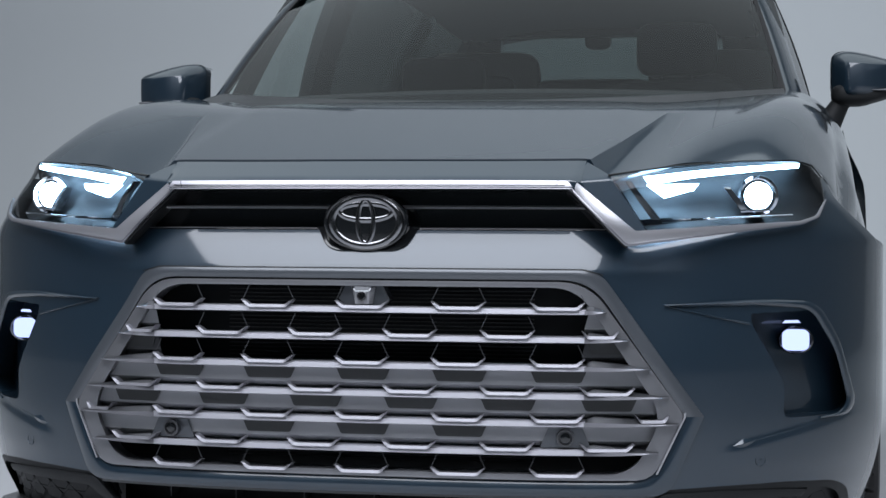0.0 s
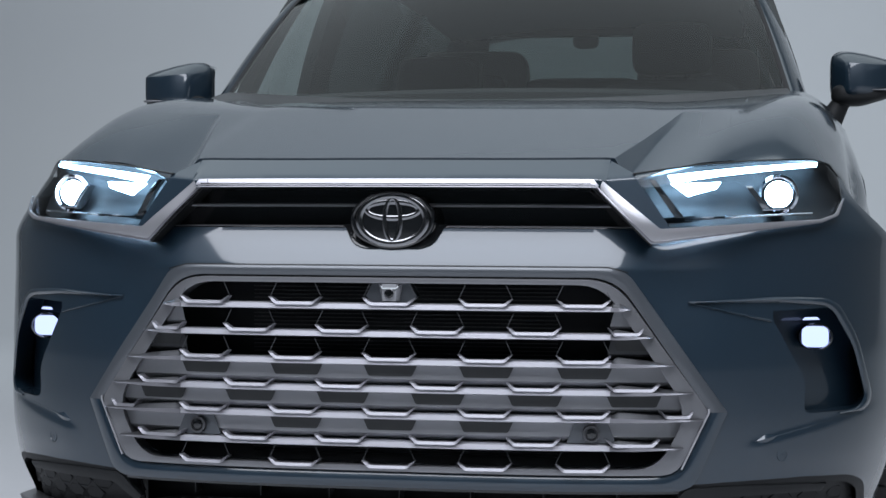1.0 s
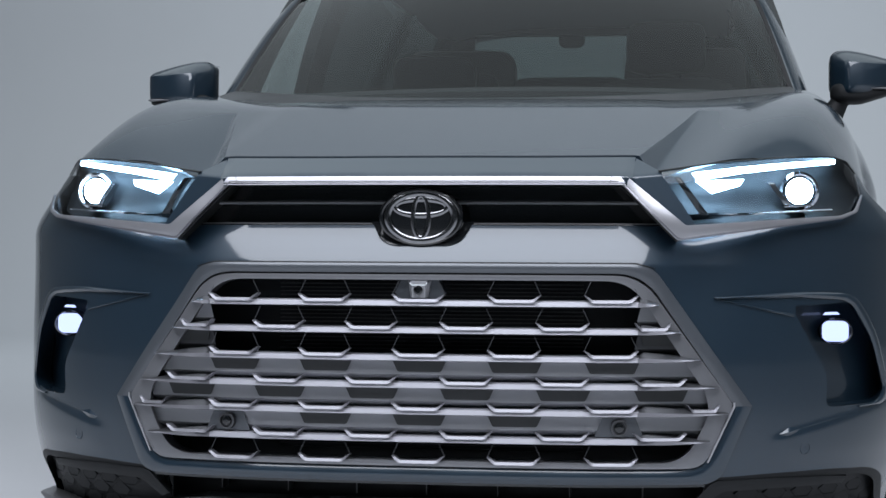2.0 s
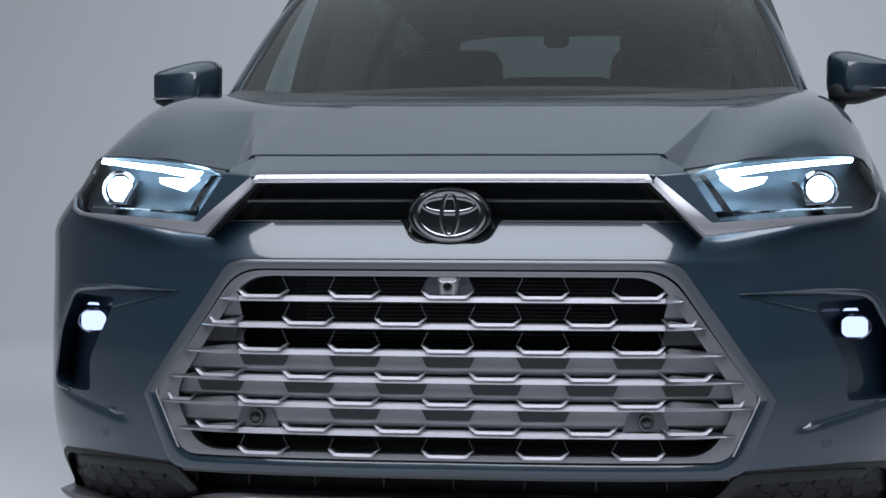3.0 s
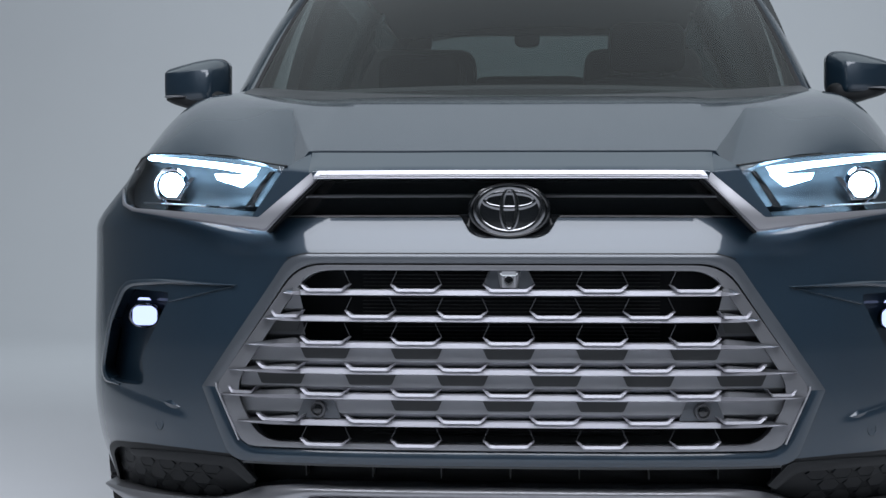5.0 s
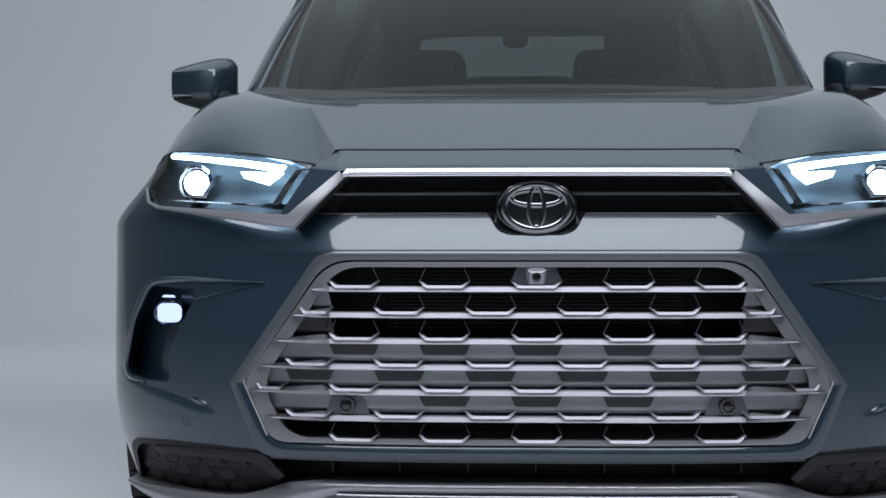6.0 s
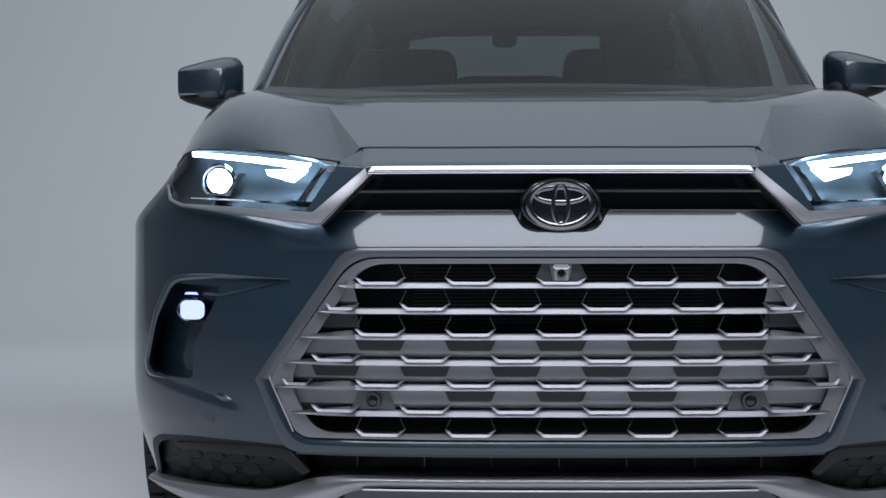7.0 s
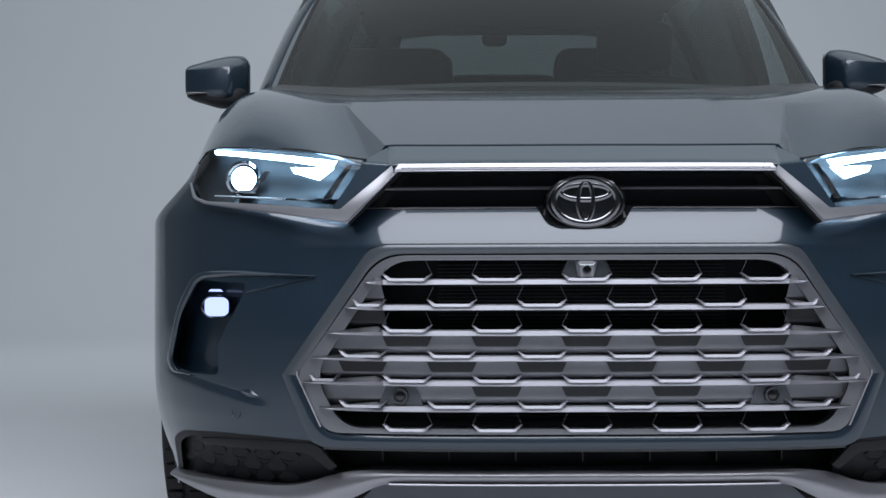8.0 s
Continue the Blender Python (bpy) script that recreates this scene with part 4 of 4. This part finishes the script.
# ---- windscreen, pillars, roof and cabin ----
def screen_low(x):
    return Vector((x, 1.20 + 0.25 * (abs(x) / 0.77) ** 2.2, 1.140 + 0.050 * (abs(x) / 0.77) ** 2))


def screen_top(x):
    k = x * 0.80
    return Vector((k, 2.00 + 0.13 * (abs(x) / 0.77) ** 2.2, 1.705 - 0.035 * (abs(x) / 0.77) ** 2))


def screen(x, t):
    a, b = screen_low(x), screen_top(x)
    p = a.lerp(b, t)
    p.z += 0.035 * math.sin(math.pi * t)
    return p


def sheet(fn, nu, nv, thick=Vector((0, 0.005, 0))):
    bm = bmesh.new()
    g = [[bm.verts.new(fn(i / nu, j / nv)) for j in range(nv + 1)] for i in range(nu + 1)]
    h = [[bm.verts.new(v.co + thick) for v in row] for row in g]
    for p, q in zip(g, g[1:]):
        for j in range(nv):
            bm.faces.new((p[j], p[j + 1], q[j + 1], q[j]))
    for p, q in zip(h, h[1:]):
        for j in range(nv):
            bm.faces.new((p[j], q[j], q[j + 1], p[j + 1]))
    loop_g = g[0] + [r[-1] for r in g[1:]] + g[-1][-2::-1] + [r[0] for r in g[-2:0:-1]]
    loop_h = h[0] + [r[-1] for r in h[1:]] + h[-1][-2::-1] + [r[0] for r in h[-2:0:-1]]
    for k in range(len(loop_g)):
        j = (k + 1) % len(loop_g)
        bm.faces.new((loop_g[k], loop_g[j], loop_h[j], loop_h[k]))
    return bm


bm = bmesh.new()
g = [[bm.verts.new(screen(-0.755 + 1.51 * i / 40, -0.07 + 1.07 * j / 16)) for j in range(17)] for i in range(41)]
for p, q in zip(g, g[1:]):
    for j in range(16):
        bm.faces.new((p[j], p[j + 1], q[j + 1], q[j]))
o = part("windscreen", bm, WINDSCREEN, car, "tinted windscreen")
o.visible_shadow = False


def cowl(u, v):
    x = -0.765 + 1.53 * u
    y0 = float(np.interp(abs(x), [0.57, 0.63, 0.70, 0.765], [1.16, 0.90, 0.95, 1.20]))
    a, b = Vector((x, y0, hood_z(x, y0) - 0.018)), screen(x, 0.05) - Vector((0, 0, 0.004))
    return a.lerp(b, v) + Vector((0, 0, 0.006 * math.sin(math.pi * v)))


part("cowl", sheet(cowl, 40, 8, Vector((0, 0, -0.01))), DARK_GREY, car, "dark plastic cowl below the windscreen")
for s in (1, -1):
    pillar = tagged(empty("front_pillar", car), "painted front roof pillar with a dark inner edge")
    part("outer", sheet(lambda u, v, s=s: screen(s * 0.768, u * 1.14 - 0.14) + Vector((s * (0.050 if s > 0 else 0.067) * v, 0.055 * v + 0.055 * v * v, -0.012 * v * v + 0.004 * math.sin(3.14 * v))), 24, 5, Vector((0, 0.03, 0))), PAINT, pillar)
    part("inner", sheet(lambda u, v, s=s: screen(s * (0.755 + 0.013 * v), u * 1.1 - 0.1) + Vector((0, 0.002, 0.002)), 24, 3, Vector((0, 0.02, 0))), RUBBER, pillar)


def roof_z(x, y):
    return 1.835 - 0.10 * (abs(x) / 0.66) ** 2.5 * 0.75 - 0.02 * ((y - 3.2) / 1.6) ** 2


def roof_pt(u, v):
    x = -0.63 + 1.26 * u
    y0 = 2.00 + 0.13 * (abs(x) / 0.63) ** 2.2
    y = y0 + (4.75 - y0) * v
    z = roof_z(x, y)
    z0 = screen(x / 0.8 if abs(x) / 0.8 < 0.77 else math.copysign(0.77, x), 1).z
    return Vector((x, y, z0 + (z - z0) * smooth01(v, 0, 0.18)))


part("roof", sheet(roof_pt, 24, 30, Vector((0, 0, -0.03))), PAINT, car)
part("roof_lining", sheet(lambda u, v: roof_pt(u, v) - Vector((0, 0, 0.045)), 24, 20, Vector((0, 0, -0.01))), HEADLINER, car, "grey cloth roof lining")

# body sides: below the waist, then the window frames with their panes
for s in (1, -1):
    bm = bmesh.new()
    rows = []
    for i in range(65):
        y = 1.68 + 3.40 * i / 64
        tail = smooth01(y, 4.6, 5.1)
        w = 0.985 - 0.13 * tail ** 2
        row = []
        for j in range(25):
            t = j / 24
            z = 0.26 + (1.12 - 0.26) * t
            row.append(bm.verts.new((s * (w - 0.02 * (1 - math.sin(math.pi * min(1, 0.25 + t * 0.75))) - 0.05 * smooth01(t, 0.8, 1.0)), y, z)))
        rows.append(row)
    for p, q in zip(rows, rows[1:]):
        for j in range(24):
            c = (p[j].co + q[j + 1].co) / 2
            if math.hypot(c.y - 3.93, c.z - 0.37) > 0.43:
                bm.faces.new((p[j], p[j + 1], q[j + 1], q[j]))
    bmesh.ops.delete(bm, geom=[v for v in bm.verts if not v.link_faces], context="VERTS")
    part("body_side", bm, PAINT, car)

    def waist(y):
        return Vector((s * (0.80 + 0.075 * smooth01(y, 1.6, 2.6) - 0.10 * smooth01(y, 4.5, 5.1)), y, 1.12 + 0.02 * (y - 1.7)))

    def rail(y):
        return Vector((s * (0.635 - 0.05 * smooth01(y, 4.0, 4.9)), y, roof_z(0.60, y) - 0.02))
    posts = [(1.56, 2.18, 0.035), (2.68, 2.46, 0.12), (3.75, 3.72, 0.05), (4.75, 4.55, 0.12)]
    for y0, y1, w in posts:
        part("side_pillar", sheet(lambda u, v: waist(y0 + w * (u - 0.5) * 2).lerp(rail(y1 + w * (u - 0.5) * 2), v) + Vector((s * 0.03 * math.sin(math.pi * v), 0, 0)), 3, 10, Vector((-s * 0.04, 0, 0))), GLOSS_BLACK, car)
    for (a0, a1, aw), (b0, b1, bw) in zip(posts, posts[1:]):
        bm = bmesh.new()
        g = [[bm.verts.new(waist(a0 + aw + (b0 - bw - a0 - aw) * i / 10).lerp(rail(a1 + aw + (b1 - bw - a1 - aw) * i / 10), k / 8) + Vector((s * 0.025 * math.sin(math.pi * k / 8), 0, 0))) for k in range(9)] for i in range(11)]
        for p, q in zip(g, g[1:]):
            for k in range(8):
                bm.faces.new((p[k], p[k + 1], q[k + 1], q[k]))
        o = part("side_window", bm, SIDE_GLASS if a0 < 2 else PRIVACY_GLASS, car)
        o.visible_shadow = False
    part("roof_rail", tube([rail(y) + Vector((s * 0.01, 0, 0.035)) for y in [2.35 + 0.22 * k for k in range(11)]], 0.016, 10), SILVER, car)
    part("sill", block(bmesh.new(), s * 0.80 - 0.12, s * 0.80 + 0.12, 1.45, 3.45, 0.22, 0.30), BLACK, car, smooth=False)

# rear end: hatch with its pane
def hatch(u, v):
    x = (-0.86 + 1.72 * u) * (1 - 0.30 * smooth01(v, 0.5, 1.0))
    return Vector((x, 5.06 - 0.14 * (abs(x) / 0.86) ** 3 - 0.42 * smooth01(v, 0.5, 1.0), 0.30 + 1.465 * v))


part("tailgate", sheet(lambda u, v: hatch(u, v * 0.62), 24, 16, Vector((0, -0.03, 0))), PAINT, car)
o = part("rear_window", sheet(lambda u, v: hatch(0.10 + 0.80 * u, 0.62 + 0.36 * v), 24, 10, Vector((0, -0.004, 0))), REAR_GLASS, car)
o.visible_shadow = False
for s in (0, 1):
    part("rear_pillar", sheet(lambda u, v: hatch(s * 0.90 + 0.10 * u, 0.62 + 0.37 * v), 3, 10, Vector((0, -0.04, 0))), GLOSS_BLACK, car)

part("dashboard", sheet(lambda u, v: Vector((-0.72 + 1.44 * u, 1.50 + 0.55 * v, 1.150 + 0.07 * math.sin(math.pi * min(1, 0.2 + 0.7 * v)) + 0.02 * math.sin(math.pi * u))), 24, 10, Vector((0, 0, -0.25))), CLOTH, car, "dark dashboard")
part("cabin_floor", block(bmesh.new(), -0.85, 0.85, 1.3, 4.95, 0.40, 0.44), CLOTH, car, smooth=False)
part("bulkhead", block(bmesh.new(), -0.80, 0.80, 1.30, 1.34, 0.44, 1.12), BLACK, car, smooth=False)


def seat(x, y, w, top, base=0.0, head=0.62, shoulder=1.46):
    """Cushion, leaning backrest and headrest on two stems."""
    o = tagged(empty("seat", car), "charcoal upholstered seat with headrest")
    half = (shoulder - 0.78 - base) / 2
    part("cushion", ellipsoid(bmesh.new(), (x, y - 0.22, 0.80 + base), (w, 0.28, 0.10), 4, 24, 12), CLOTH, o)
    part("backrest", ellipsoid(bmesh.new(), (x, y + 0.08, shoulder - half), (w, 0.09, half), 6, 32, 20, lambda p: Vector((p.x, p.y + 0.25 * p.z, p.z))), CLOTH, o)
    part("headrest", ellipsoid(bmesh.new(), (x, y + 0.20, top), (w * head, 0.06, 0.09), 5, 32, 16), CLOTH, o)
    for k in (-1, 1):
        part("stem", tube([(x + k * 0.05, y + 0.17, shoulder - 0.06), (x + k * 0.05, y + 0.19, top)], 0.006, 8), BLACK, o)


for x, y, w, top, base, head, shoulder in ((-0.40, 2.62, 0.25, 1.36, 0, 0.58, 1.30), (0.40, 2.62, 0.25, 1.47, 0, 0.54, 1.36), (-0.42, 3.45, 0.24, 1.38, 0.05, 0.6, 1.34), (0.42, 3.45, 0.24, 1.38, 0.05, 0.6, 1.34)):
    seat(x, y, w, top, base, head, shoulder)

# the rear bench: two tall outer backs and a lower middle
bench = tagged(empty("seat", car), "charcoal upholstered rear bench seat")
for name, x, w, top in (("backrest", -0.52, 0.255, 1.63), ("backrest", 0.45, 0.255, 1.63), ("middle_backrest", -0.035, 0.26, 1.512)):
    part(name, ellipsoid(bmesh.new(), (x, 4.22, (top + 0.9) / 2), (w, 0.07, (top - 0.9) / 2), 9, 36, 24, lambda p: Vector((p.x, p.y + 0.15 * p.z, p.z))), CLOTH, bench)
part("cushion", ellipsoid(bmesh.new(), (-0.03, 3.98, 0.92), (0.70, 0.26, 0.08), 5, 32, 14), CLOTH, bench)
part("rear_header", block(bmesh.new(), -0.66, 0.66, 4.56, 4.62, 1.732, 1.84), CLOTH, car, smooth=False)
part("stop_lamp", ellipsoid(bmesh.new(), (-0.055, 4.60, 1.715), (0.058, 0.02, 0.038), 3, 24, 12), BLACK, car)
part("inner_mirror", ellipsoid(bmesh.new(), (0, 2.02, 1.60), (0.11, 0.02, 0.035), 4, 24, 12), BLACK, car)


# ---- wheels ----
def wheel():
    o = empty("wheel", car)
    n, prof = 60, [(0.245, -0.105), (0.30, -0.118), (0.345, -0.112), (0.366, -0.09), (0.372, -0.04), (0.372, 0.04), (0.366, 0.09), (0.345, 0.112), (0.30, 0.118), (0.245, 0.105)]
    bm = bmesh.new()
    rings = [[bm.verts.new((x, r * math.cos(math.tau * i / n), r * math.sin(math.tau * i / n))) for r, x in prof] for i in range(n)]
    for i in range(n):
        p, q = rings[i], rings[(i + 1) % n]
        for k in range(len(prof) - 1):
            bm.faces.new((p[k], p[k + 1], q[k + 1], q[k]))
    for i in range(n):
        a = math.tau * (i + 0.5) / n
        for x, half in ((-0.085, 0.018), (-0.03, 0.02), (0.03, 0.02), (0.085, 0.018)):
            m = Matrix.Rotation(a + (0.03 if x > 0 else 0), 4, "X")
            v = [bm.verts.new(m @ Vector((x + dx * half, dy * 0.0145, 0.366 + dz))) for dx in (-1, 1) for dy in (-1, 1) for dz in (0, 0.012)]
            for f in ((0, 1, 3, 2), (4, 6, 7, 5), (0, 4, 5, 1), (2, 3, 7, 6), (1, 5, 7, 3)):
                bm.faces.new([v[t] for t in f])
    part("tyre", bm, RUBBER, o, "black treaded tyre")
    bm = bmesh.new()
    rp = [(0.255, 0.108), (0.245, 0.10), (0.235, 0.05), (0.235, -0.10)]
    rr = [[bm.verts.new((x, r * math.cos(math.tau * i / n), r * math.sin(math.tau * i / n))) for r, x in rp] for i in range(n)]
    for i in range(n):
        p, q = rr[i], rr[(i + 1) % n]
        for k in range(3):
            bm.faces.new((p[k], p[k + 1], q[k + 1], q[k]))
    for i in range(10):
        a = math.tau * i / 10
        tube([(0.075, 0.03 * math.cos(a), 0.03 * math.sin(a)), (0.085, 0.24 * math.cos(a), 0.24 * math.sin(a))], [0.03, 0.016], 6, bm)
    part("rim", bm, ALLOY, o)
    return o


first = wheel()
first.matrix_basis = pose(0.85, 0.98, 0.378)
for x, y, turn in ((-0.85, 0.98, 180), (0.85, 3.93, 0), (-0.85, 3.93, 180)):
    copy_thing(first, pose(x, y, 0.378, 0, 0, turn))
